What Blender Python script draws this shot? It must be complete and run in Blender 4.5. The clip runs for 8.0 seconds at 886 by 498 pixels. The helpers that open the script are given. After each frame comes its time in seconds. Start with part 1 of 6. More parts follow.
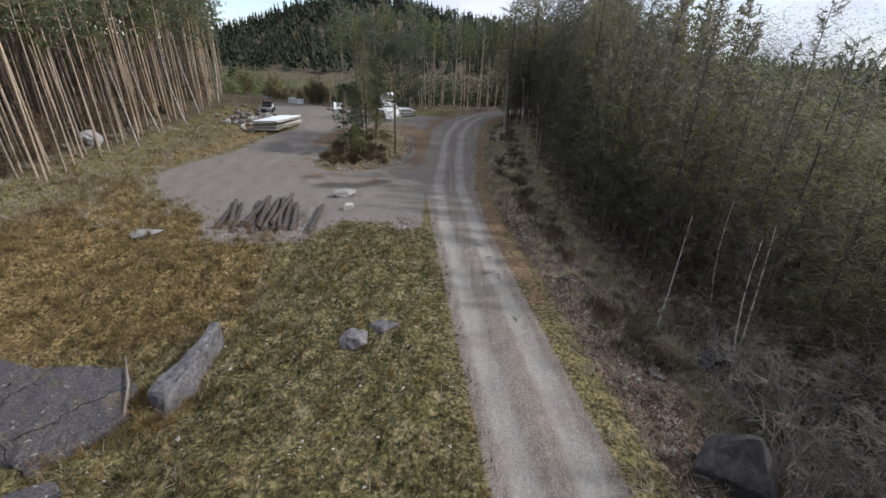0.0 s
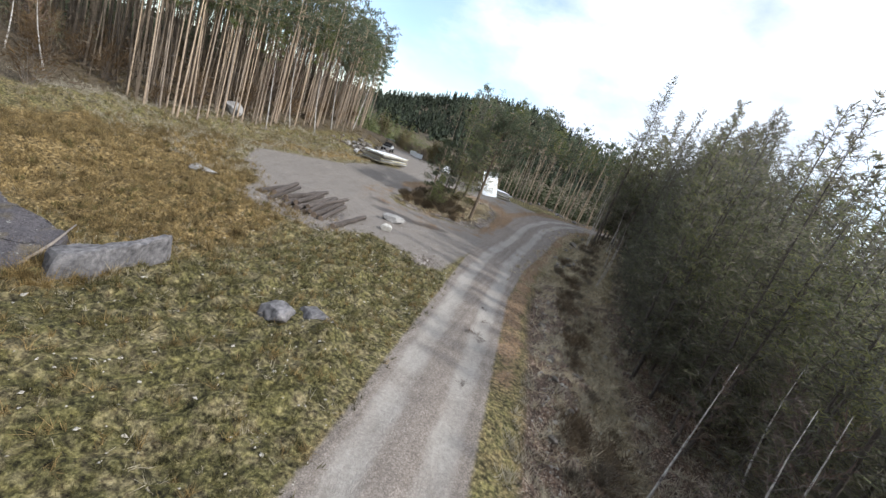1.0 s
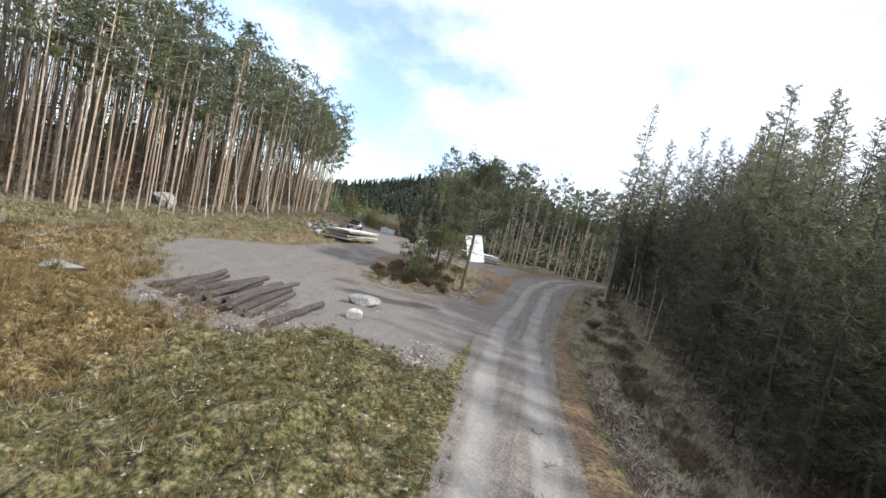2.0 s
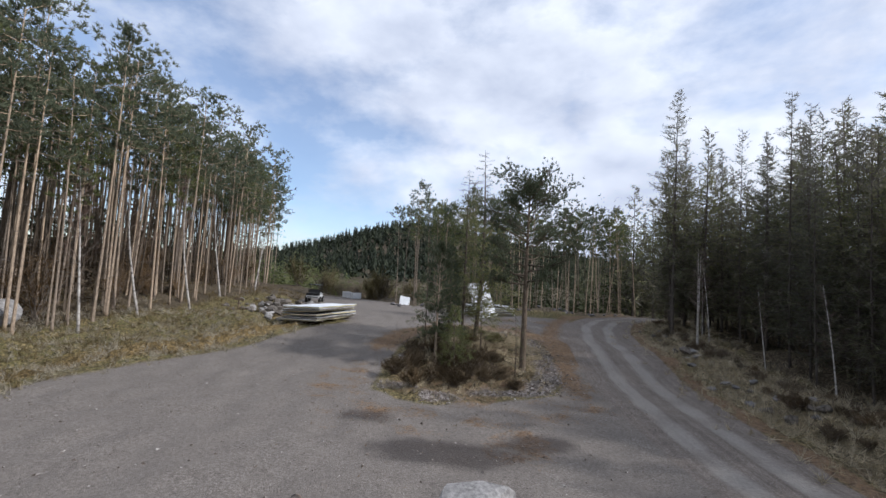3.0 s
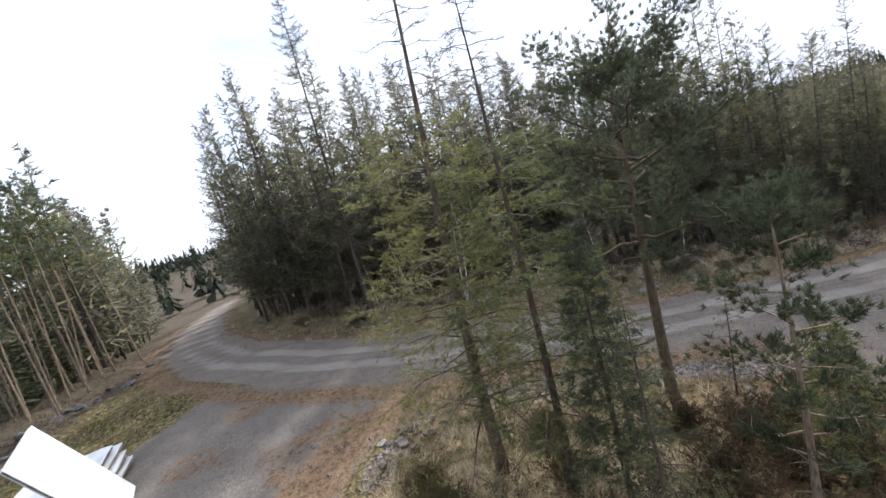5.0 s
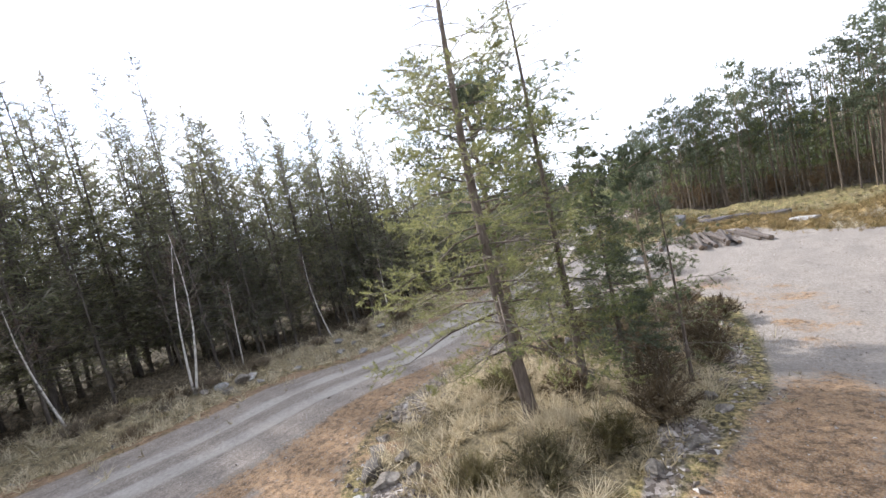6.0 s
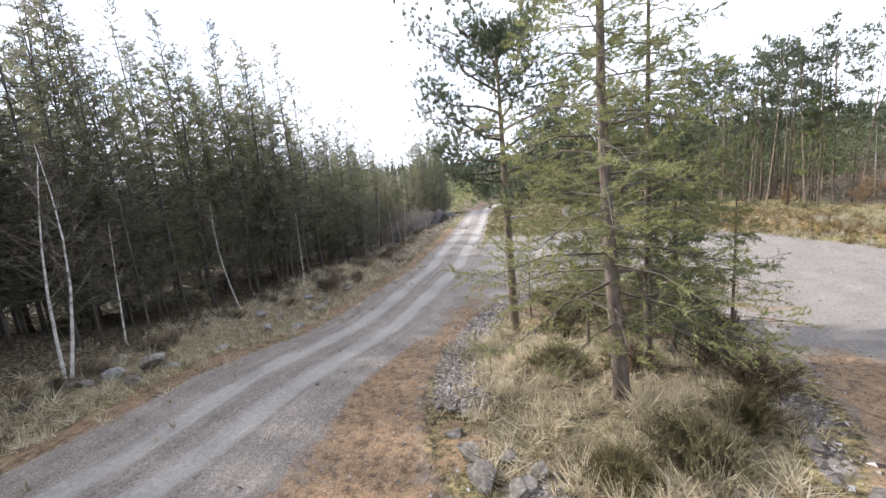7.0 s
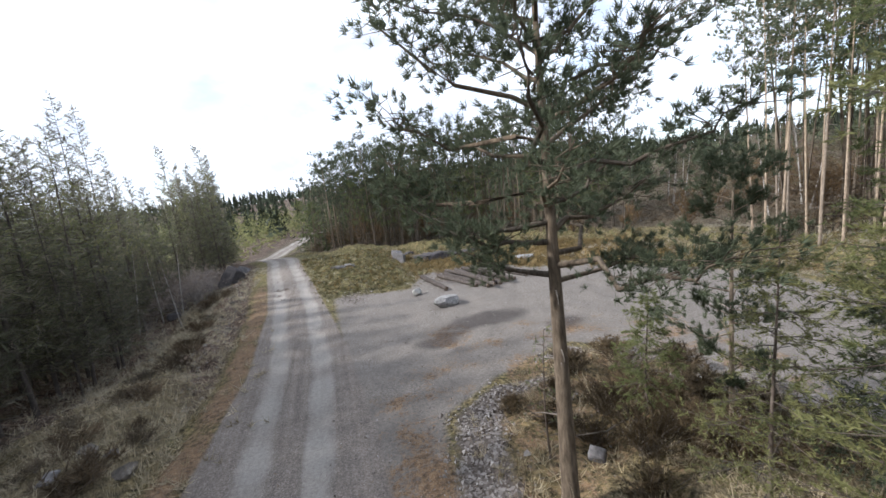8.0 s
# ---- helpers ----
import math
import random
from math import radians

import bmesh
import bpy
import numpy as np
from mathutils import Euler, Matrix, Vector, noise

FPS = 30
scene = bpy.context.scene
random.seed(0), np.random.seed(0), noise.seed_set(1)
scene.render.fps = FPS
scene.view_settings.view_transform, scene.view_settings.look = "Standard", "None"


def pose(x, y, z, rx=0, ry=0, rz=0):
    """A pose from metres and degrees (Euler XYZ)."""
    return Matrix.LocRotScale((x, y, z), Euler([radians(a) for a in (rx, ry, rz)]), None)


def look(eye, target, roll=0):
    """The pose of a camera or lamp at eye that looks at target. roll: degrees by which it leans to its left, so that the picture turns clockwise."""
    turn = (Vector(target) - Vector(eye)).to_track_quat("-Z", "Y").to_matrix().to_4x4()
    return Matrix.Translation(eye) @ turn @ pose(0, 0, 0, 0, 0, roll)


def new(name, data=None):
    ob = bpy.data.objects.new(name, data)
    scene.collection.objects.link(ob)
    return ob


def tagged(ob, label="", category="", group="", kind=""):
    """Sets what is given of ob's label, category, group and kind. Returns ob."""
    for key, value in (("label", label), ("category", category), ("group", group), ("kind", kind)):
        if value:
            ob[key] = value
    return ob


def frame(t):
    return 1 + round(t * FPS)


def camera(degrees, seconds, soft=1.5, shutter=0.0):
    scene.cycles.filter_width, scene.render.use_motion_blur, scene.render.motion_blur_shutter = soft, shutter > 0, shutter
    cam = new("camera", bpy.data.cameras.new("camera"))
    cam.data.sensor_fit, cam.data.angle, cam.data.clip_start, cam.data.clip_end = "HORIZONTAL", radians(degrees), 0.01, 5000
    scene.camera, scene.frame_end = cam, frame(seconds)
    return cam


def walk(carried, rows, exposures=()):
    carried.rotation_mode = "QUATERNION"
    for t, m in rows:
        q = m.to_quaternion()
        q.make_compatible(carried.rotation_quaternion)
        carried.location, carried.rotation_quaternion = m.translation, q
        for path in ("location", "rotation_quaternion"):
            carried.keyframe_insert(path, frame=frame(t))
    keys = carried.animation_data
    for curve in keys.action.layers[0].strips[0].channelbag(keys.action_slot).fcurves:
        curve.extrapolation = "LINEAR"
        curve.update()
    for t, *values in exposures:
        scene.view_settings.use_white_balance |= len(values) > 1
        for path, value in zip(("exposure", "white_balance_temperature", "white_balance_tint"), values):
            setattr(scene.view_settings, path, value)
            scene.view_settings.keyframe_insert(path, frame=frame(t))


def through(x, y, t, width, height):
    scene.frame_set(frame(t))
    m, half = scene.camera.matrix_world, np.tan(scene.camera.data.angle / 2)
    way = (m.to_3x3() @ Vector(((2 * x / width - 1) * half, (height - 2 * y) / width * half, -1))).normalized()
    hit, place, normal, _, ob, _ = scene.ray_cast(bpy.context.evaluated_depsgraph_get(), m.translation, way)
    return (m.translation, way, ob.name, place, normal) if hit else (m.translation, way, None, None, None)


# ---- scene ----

# ---- camera and its flight ----
cam = camera(94.01, 8.0, soft=1.5, shutter=0.04)
PATH = [
    (0, (0.003, 0.003, 9.221), (-0.091, 9.067, 4.998), 1.51),
    (0.5, (2.442, -0.364, 8.644), (2.080, 8.833, 4.735), 5.96),
    (0.8, (3.251, 1.030, 7.060), (0.962, 10.379, 4.345), 21.33),
    (1, (3.668, 1.809, 6.793), (1.219, 11.178, 4.295), 21.08),
    (1.5, (3.134, 4.503, 5.921), (0.823, 13.988, 3.757), 17.91),
    (2, (1.158, 9.086, 4.872), (-1.433, 18.727, 4.294), 12.81),
    (2.2, (0.079, 10.845, 4.978), (-2.435, 20.523, 5.105), 10.14),
    (3.3, (-9.755, 23.290, 4.494), (-10.329, 33.242, 5.281), -0.78),
    (3.5, (-10.895, 25.629, 4.719), (-10.887, 35.600, 5.475), -4.22),
    (4, (-14.035, 31.854, 5.031), (-12.121, 41.655, 5.566), -8.03),
    (4.2, (-15.700, 34.300, 5.150), (-11.478, 43.354, 5.604), -8.50),
    (4.7, (-18.300, 42.600, 6.800), (-9.575, 47.436, 6.102), -13.00),
    (5.3, (-17.000, 51.400, 8.500), (-7.475, 49.025, 6.592), -16.50),
    (5.5, (-16.227, 53.739, 8.300), (-7.462, 49.300, 6.437), -16.00),
    (6, (-13.091, 56.694, 5.733), (-7.187, 48.659, 4.977), -13.20),
    (6.5, (-10.190, 57.710, 5.867), (-5.722, 48.989, 3.872), -10.11),
    (7, (-7.420, 57.260, 5.847), (-4.615, 47.839, 4.006), -5.56),
    (7.5, (-4.490, 55.063, 7.328), (-3.809, 45.296, 5.291), -8.74),
    (8, (-1.935, 49.566, 6.555), (-4.496, 40.029, 4.978), -6.62),
]
walk(cam, [(t, look(eye, target, roll)) for t, eye, target, roll in PATH],
     exposures=[(0,-0.32,6300,11),(0.5,-0.1,6300,10),(0.8,0.08,6300,9),(2.2,0.3,6300,8),(3.3,-0.6,6150,13),(4.2,-0.54,6200,13),(5.3,0.65,6400,12),(6.0,1.02,6350,12),(7.0,0.98,6300,12),(8.0,0.22,6200,10)])

# ---- sky and sun ----
SUN_YAW, SUN_ELEV = -97.0, 37.0      # bearing of the sun from +y, to the left positive; height over the horizon
sun_dir = Vector((-math.sin(radians(SUN_YAW)) * math.cos(radians(SUN_ELEV)),
                  math.cos(radians(SUN_YAW)) * math.cos(radians(SUN_ELEV)), math.sin(radians(SUN_ELEV))))
world = bpy.data.worlds.new("sky")
scene.world = world
world.use_nodes = True
wn, wl = world.node_tree.nodes, world.node_tree.links
wn.clear()
w_out, w_bg = wn.new("ShaderNodeOutputWorld"), wn.new("ShaderNodeBackground")
sky = wn.new("ShaderNodeTexSky")
sky.sky_type, sky.sun_disc = "NISHITA", False
sky.sun_elevation, sky.sun_rotation = radians(SUN_ELEV), radians(-SUN_YAW)
sky.air_density, sky.dust_density, sky.ozone_density = 1.0, 0.3, 2.5
w_co, w_map = wn.new("ShaderNodeTexCoord"), wn.new("ShaderNodeMapping")
w_map.inputs["Scale"].default_value = (1.0, 1.0, 1.9)
w_map.inputs["Rotation"].default_value = (0.0, 0.0, 0.5)
w_noise, w_ramp = wn.new("ShaderNodeTexNoise"), wn.new("ShaderNodeValToRGB")
w_noise.inputs["Scale"].default_value = 2.9
w_noise.inputs["Detail"].default_value = 8.0
w_noise.inputs["Roughness"].default_value = 0.58
w_noise.inputs["Distortion"].default_value = 0.1
w_ramp.color_ramp.elements[0].position, w_ramp.color_ramp.elements[1].position = 0.26, 0.5
w_ramp.color_ramp.elements[0].color = (0.22, 0.22, 0.22, 1)
w_soft, w_cloud = wn.new("ShaderNodeTexNoise"), wn.new("ShaderNodeValToRGB")
w_soft.inputs["Scale"].default_value = 4.6
w_soft.inputs["Detail"].default_value = 8.0
w_cloud.color_ramp.elements[0].position, w_cloud.color_ramp.elements[1].position = 0.3, 0.7
w_cloud.color_ramp.elements[0].color = (6.6, 7.3, 8.8, 1)
w_cloud.color_ramp.elements[1].color = (11.4, 12.0, 12.9, 1)
w_mix = wn.new("ShaderNodeMix")
w_mix.data_type = "RGBA"
wl.new(w_co.outputs["Generated"], w_map.inputs["Vector"])
wl.new(w_map.outputs["Vector"], w_noise.inputs["Vector"])
wl.new(w_map.outputs["Vector"], w_soft.inputs["Vector"])
# the cloud thins out towards the west-north-west
w_west, w_thin, w_sum = wn.new("ShaderNodeVectorMath"), wn.new("ShaderNodeMapRange"), wn.new("ShaderNodeMath")
w_west.operation, w_sum.operation = "DOT_PRODUCT", "SUBTRACT"
w_west.inputs[1].default_value = (-0.55, 0.83, 0.1)
w_thin.inputs["From Min"].default_value, w_thin.inputs["From Max"].default_value = 0.86, 0.99
w_thin.inputs["To Max"].default_value = 0.22
wl.new(w_co.outputs["Generated"], w_west.inputs[0])
wl.new(w_west.outputs["Value"], w_thin.inputs["Value"])
wl.new(w_noise.outputs["Fac"], w_sum.inputs[0])
wl.new(w_thin.outputs["Result"], w_sum.inputs[1])
wl.new(w_sum.outputs[0], w_ramp.inputs["Fac"])
wl.new(w_soft.outputs["Fac"], w_cloud.inputs["Fac"])
wl.new(w_ramp.outputs["Color"], w_mix.inputs["Factor"])
w_thick = wn.new("ShaderNodeVectorMath")
w_thick.operation = "SCALE"
w_thick.inputs["Scale"].default_value = 1.9
wl.new(sky.outputs["Color"], w_thick.inputs[0])
wl.new(w_thick.outputs[0], w_mix.inputs["A"])
wl.new(w_cloud.outputs["Color"], w_mix.inputs["B"])
wl.new(w_mix.outputs["Result"], w_bg.inputs["Color"])
w_bg.inputs["Strength"].default_value = 0.12
wl.new(w_bg.outputs["Background"], w_out.inputs["Surface"])

sun_lamp = bpy.data.lights.new("sun", "SUN")
sun_lamp.energy, sun_lamp.angle, sun_lamp.color = 5.0, radians(2.0), (1.0, 0.965, 0.92)
sun = new("sun", sun_lamp)
sun.matrix_world = look(sun_dir * 200, (0, 0, 0))

# ---- materials ----
def material(name):
    m = bpy.data.materials.new(name)
    m.use_nodes = True
    return m, m.node_tree.nodes, m.node_tree.links, m.node_tree.nodes["Principled BSDF"]


def noise_node(m, scale, detail=5.0, rough=0.6, vector=None):
    n = m.node_tree.nodes.new("ShaderNodeTexNoise")
    n.inputs["Scale"].default_value, n.inputs["Detail"].default_value, n.inputs["Roughness"].default_value = scale, detail, rough
    if vector:
        m.node_tree.links.new(vector, n.inputs["Vector"])
    return n


def ramp_node(m, fac, stops):
    r = m.node_tree.nodes.new("ShaderNodeValToRGB")
    e = r.color_ramp.elements
    while len(e) < len(stops):
        e.new(0.5)
    for i, (p, c) in enumerate(stops):
        e[i].position, e[i].color = p, (*c, 1) if len(c) == 3 else c
    m.node_tree.links.new(fac, r.inputs["Fac"])
    return r.outputs["Color"]


def mixed(m, fac, a, b, blend="MIX"):
    x = m.node_tree.nodes.new("ShaderNodeMix")
    x.data_type, x.blend_type = "RGBA", blend
    for key, v in (("Factor", fac), ("A", a), ("B", b)):
        if isinstance(v, (int, float)):
            x.inputs[key].default_value = v
        elif isinstance(v, tuple):
            x.inputs[key].default_value = (*v, 1)
        else:
            m.node_tree.links.new(v, x.inputs[key])
    return x.outputs["Result"]


def bump_node(m, height, strength, distance):
    b = m.node_tree.nodes.new("ShaderNodeBump")
    b.inputs["Strength"].default_value, b.inputs["Distance"].default_value = strength, distance
    m.node_tree.links.new(height, b.inputs["Height"])
    m.node_tree.links.new(b.outputs["Normal"], m.node_tree.nodes["Principled BSDF"].inputs["Normal"])


def surface(name, stops, fine=12.0, coarse=1.2, rough=0.85, bump=0.4, dist=0.02, vary=0.25, metal=0.0, stretch=None):
    """A rough surface: a ramp over fine noise, toned by coarse noise and from one object to the next."""
    m, nodes, links, p = material(name)
    co = nodes.new("ShaderNodeTexCoord").outputs["Object"]
    if stretch:
        mp = nodes.new("ShaderNodeMapping")
        mp.inputs["Scale"].default_value = stretch
        links.new(co, mp.inputs["Vector"])
        co = mp.outputs["Vector"]
    a, b = noise_node(m, fine, 6, 0.65, co), noise_node(m, coarse, 3, 0.5, co)
    col = ramp_node(m, a.outputs["Fac"], stops)
    col = mixed(m, 0.6, col, ramp_node(m, b.outputs["Fac"], [(0.3, (1 - vary,) * 3), (0.7, (1 + vary * 0.6,) * 3)]), "MULTIPLY")
    rnd = nodes.new("ShaderNodeObjectInfo").outputs["Random"]
    col = mixed(m, 1.0, col, ramp_node(m, rnd, [(0.0, (1 - vary * 0.5,) * 3), (1.0, (1 + vary * 0.4,) * 3)]), "MULTIPLY")
    links.new(col, p.inputs["Base Color"])
    p.inputs["Roughness"].default_value, p.inputs["Metallic"].default_value = rough, metal
    p.inputs["Specular IOR Level"].default_value = 0.25
    if bump:
        bump_node(m, a.outputs["Fac"], bump, dist)
    return m


def foliage(name, low, high, through=0.35, clump=0.9, spread=(0.65, 1.3)):
    """Needles and leaves: their colour goes from clump to clump; light passes through in part."""
    m, nodes, links, p = material(name)
    geo = nodes.new("ShaderNodeNewGeometry")
    co = nodes.new("ShaderNodeTexCoord").outputs["Object"]
    b = noise_node(m, clump, 3, 0.6, co)
    col = ramp_node(m, geo.outputs["Random Per Island"], [(0.0, low), (1.0, high)])
    col = mixed(m, 0.7, col, ramp_node(m, b.outputs["Fac"], [(0.32, (spread[0],) * 3), (0.68, (spread[1],) * 3)]), "MULTIPLY")
    rnd = nodes.new("ShaderNodeObjectInfo").outputs["Random"]
    col = mixed(m, 1.0, col, ramp_node(m, rnd, [(0.0, (0.8, 0.82, 0.85)), (1.0, (1.18, 1.12, 1.0))]), "MULTIPLY")
    links.new(col, p.inputs["Base Color"])
    p.inputs["Roughness"].default_value, p.inputs["Specular IOR Level"].default_value = 0.7, 0.2
    tr, mx = nodes.new("ShaderNodeBsdfTranslucent"), nodes.new("ShaderNodeMixShader")
    links.new(col, tr.inputs["Color"])
    mx.inputs["Fac"].default_value = through
    links.new(p.outputs["BSDF"], mx.inputs[1])
    links.new(tr.outputs["BSDF"], mx.inputs[2])
    links.new(mx.outputs["Shader"], nodes["Material Output"].inputs["Surface"])
    return m


M_PINE = foliage("pine_needles", (0.1, 0.125, 0.085), (0.205, 0.23, 0.155), 0.45)
M_PINE_OLIVE = foliage("olive_pine_needles", (0.1, 0.125, 0.055), (0.21, 0.23, 0.105), 0.45)
M_LARCH = foliage("larch_needles", (0.125, 0.138, 0.064), (0.265, 0.272, 0.13), 0.5)
M_SPRUCE = foliage("spruce_needles", (0.017, 0.024, 0.016), (0.045, 0.056, 0.034), 0.2, 0.06, (0.5, 1.5))
M_TWIG = foliage("larch_twigs", (0.11, 0.106, 0.092), (0.265, 0.25, 0.22), 0.75)
M_LARCH_LOW = foliage("low_larch_needles", (0.098, 0.106, 0.066), (0.235, 0.238, 0.155), 0.76)
M_LARCH_PALE = foliage("pale_larch_needles", (0.09, 0.1, 0.055), (0.18, 0.19, 0.11), 0.4)
M_BIRCH_TWIG = foliage("birch_twigs", (0.09, 0.06, 0.05), (0.17, 0.12, 0.1), 0.1)
M_BROWN_TWIG = foliage("brown_scrub_twigs", (0.12, 0.075, 0.04), (0.22, 0.15, 0.08), 0.2)
M_HEATHER = foliage("heather", (0.055, 0.04, 0.024), (0.135, 0.1, 0.06), 0.15)
M_STRAW = foliage("straw_grass", (0.21, 0.175, 0.115), (0.45, 0.39, 0.27), 0.3, 2.4, (0.5, 1.3))
M_TUSSOCK = foliage("tussock_grass", (0.115, 0.085, 0.037), (0.3, 0.22, 0.105), 0.25, 2.2, (0.3, 1.4))
M_OLIVE_BUSH = foliage("olive_bush", (0.075, 0.065, 0.03), (0.17, 0.145, 0.075), 0.2)
M_GREEN_GRASS = foliage("moor_grass", (0.055, 0.052, 0.02), (0.155, 0.136, 0.06), 0.25, 2.8, (0.3, 1.45))
M_PALE_STRAW = foliage("bleached_grass", (0.34, 0.295, 0.215), (0.62, 0.555, 0.435), 0.4, 1.6, (0.6, 1.25))
M_LITTER = foliage("needle_litter", (0.13, 0.08, 0.045), (0.3, 0.205, 0.125), 0.1, 1.5, (0.6, 1.25))
M_DEAD_GRASS = foliage("dead_grass", (0.09, 0.07, 0.05), (0.25, 0.205, 0.15), 0.2, 2.0, (0.3, 1.3))
M_BUSH_TWIG = foliage("grey_bush_twigs", (0.17, 0.14, 0.125), (0.38, 0.33, 0.3), 0.2)
M_UNDERWOOD = foliage("brown_underwood", (0.07, 0.052, 0.034), (0.165, 0.125, 0.085), 0.2)
M_BUSH_WOOD = surface("grey_bush_wood", [(0.25, (0.14, 0.122, 0.112)), (0.8, (0.38, 0.34, 0.31))], 20, 3, 0.9, 0.4, 0.01, 0.3)
# darker copy of the pine needles: the woods' inner shade put into the colour
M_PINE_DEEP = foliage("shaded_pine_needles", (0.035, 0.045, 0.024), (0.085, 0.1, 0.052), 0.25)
M_PINE_OLD = foliage("dark_pine_needles", (0.068, 0.088, 0.058), (0.15, 0.172, 0.112), 0.4)
M_BIRCH_BARK = surface("birch_bark", [(0.34, (0.07, 0.06, 0.055)), (0.46, (0.38, 0.35, 0.32)), (0.62, (0.55, 0.52, 0.48)), (0.85, (0.68, 0.66, 0.62))], 4.5, 1.0, 0.75, 0.3, 0.01, 0.2, 0, (1, 1, 1.25))
M_GREY_BARK = surface("larch_bark", [(0.25, (0.055, 0.042, 0.033)), (0.55, (0.14, 0.11, 0.09)), (0.85, (0.24, 0.2, 0.17))], 14, 2, 0.95, 0.8, 0.03, 0.3, 0, (1, 1, 0.25))
M_DARK_BARK = surface("dark_larch_bark", [(0.25, (0.04, 0.033, 0.028)), (0.55, (0.1, 0.085, 0.073)), (0.85, (0.18, 0.155, 0.135))], 14, 2, 0.95, 0.8, 0.03, 0.3, 0, (1, 1, 0.25))
M_DEAD_WOOD = surface("dead_wood", [(0.25, (0.1, 0.08, 0.07)), (0.8, (0.3, 0.26, 0.22))], 20, 3, 0.9, 0.5, 0.01, 0.3)
M_LOG_BARK = surface("log_bark", [(0.28, (0.018, 0.014, 0.012)), (0.48, (0.06, 0.049, 0.043)), (0.62, (0.12, 0.1, 0.09)), (0.8, (0.2, 0.175, 0.155))], 16, 3, 0.92, 0.7, 0.02, 0.4, 0, (1, 1, 0.2))
M_LOG_END = surface("log_end", [(0.3, (0.09, 0.065, 0.05)), (0.8, (0.26, 0.2, 0.15))], 20, 4, 0.9, 0.3, 0.01, 0.3)
M_ROCK = surface("granite", [(0.28, (0.035, 0.033, 0.034)), (0.42, (0.1, 0.095, 0.098)), (0.6, (0.18, 0.17, 0.172)), (0.8, (0.33, 0.315, 0.3))], 5, 0.9, 0.9, 0.7, 0.04, 0.3)
M_ROCK_DARK = surface("dark_rock", [(0.25, (0.035, 0.031, 0.031)), (0.8, (0.13, 0.12, 0.122))], 6, 1.5, 0.9, 0.7, 0.04, 0.3)
M_ROCK_PALE = surface("pale_quartz_rock", [(0.25, (0.3, 0.285, 0.255)), (0.8, (0.56, 0.54, 0.5))], 6, 1.5, 0.85, 0.5, 0.03, 0.2)
M_RUBBLE = surface("grey_rubble", [(0.25, (0.085, 0.08, 0.08)), (0.8, (0.3, 0.285, 0.28))], 8, 2, 0.9, 0.6, 0.02, 0.5)


def loose_stones():
    """Mixed rubble: brown, grey and pale stones side by side."""
    m, nodes, links, p = material("loose_stones")
    pick = nodes.new("ShaderNodeNewGeometry").outputs["Random Per Island"]
    grain = noise_node(m, 30, 4, 0.6, nodes.new("ShaderNodeTexCoord").outputs["Object"])
    col = ramp_node(m, pick, [(0.0, (0.055, 0.042, 0.034)), (0.3, (0.14, 0.112, 0.092)), (0.6, (0.2, 0.176, 0.158)), (0.85, (0.3, 0.272, 0.25)), (1.0, (0.44, 0.41, 0.38))])
    col = mixed(m, 0.6, col, ramp_node(m, grain.outputs["Fac"], [(0.3, (0.6,) * 3), (0.7, (1.25,) * 3)]), "MULTIPLY")
    links.new(col, p.inputs["Base Color"])
    p.inputs["Roughness"].default_value, p.inputs["Specular IOR Level"].default_value = 0.92, 0.2
    return m


M_STONES = loose_stones()
M_BROWN_ROCK = surface("brown_grey_rock", [(0.3, (0.05, 0.043, 0.037)), (0.5, (0.14, 0.122, 0.105)), (0.75, (0.27, 0.245, 0.215))], 9, 1.6, 0.92, 0.8, 0.04, 0.4)
M_GREY_PALE = surface("pale_grey_rock", [(0.3, (0.13, 0.125, 0.12)), (0.5, (0.26, 0.25, 0.24)), (0.75, (0.42, 0.4, 0.385))], 8, 1.4, 0.9, 0.6, 0.03, 0.3)
M_CHIP = surface("pale_chip", [(0.25, (0.2, 0.18, 0.15)), (0.8, (0.46, 0.43, 0.38))], 9, 2, 0.9, 0.4, 0.01, 0.4)
M_PANEL = surface("white_panel_sheet", [(0.2, (0.5, 0.52, 0.54)), (0.45, (0.74, 0.76, 0.78)), (0.8, (0.8, 0.81, 0.82))], 2.5, 0.6, 0.45, 0.15, 0.01, 0.12)
M_FOAM = surface("yellow_foam_core", [(0.25, (0.42, 0.36, 0.2)), (0.8, (0.66, 0.62, 0.45))], 14, 2, 0.95, 0.5, 0.02, 0.3)
M_EDGE = surface("weathered_panel_edge", [(0.3, (0.08, 0.07, 0.058)), (0.5, (0.24, 0.215, 0.185)), (0.72, (0.5, 0.48, 0.44))], 6, 1.2, 0.8, 0.4, 0.02, 0.35)
M_BATTEN = surface("timber_batten", [(0.25, (0.14, 0.1, 0.07)), (0.8, (0.3, 0.23, 0.16))], 10, 2, 0.9, 0.4, 0.01, 0.3)
M_BLACK = surface("black_plastic", [(0.2, (0.012, 0.012, 0.013)), (0.8, (0.035, 0.035, 0.037))], 10, 2, 0.5, 0.1, 0.01, 0.2)
M_TYRE = surface("tyre_rubber", [(0.2, (0.015, 0.015, 0.015)), (0.8, (0.05, 0.045, 0.04))], 20, 2, 0.9, 0.4, 0.01, 0.2)
M_STEEL = surface("grey_steel", [(0.2, (0.25, 0.26, 0.27)), (0.8, (0.45, 0.46, 0.47))], 10, 2, 0.4, 0.1, 0.01, 0.2, 0.8)
M_BODY = surface("pale_vehicle_paint", [(0.2, (0.42, 0.43, 0.44)), (0.8, (0.62, 0.63, 0.64))], 5, 1, 0.4, 0.05, 0.01, 0.15)


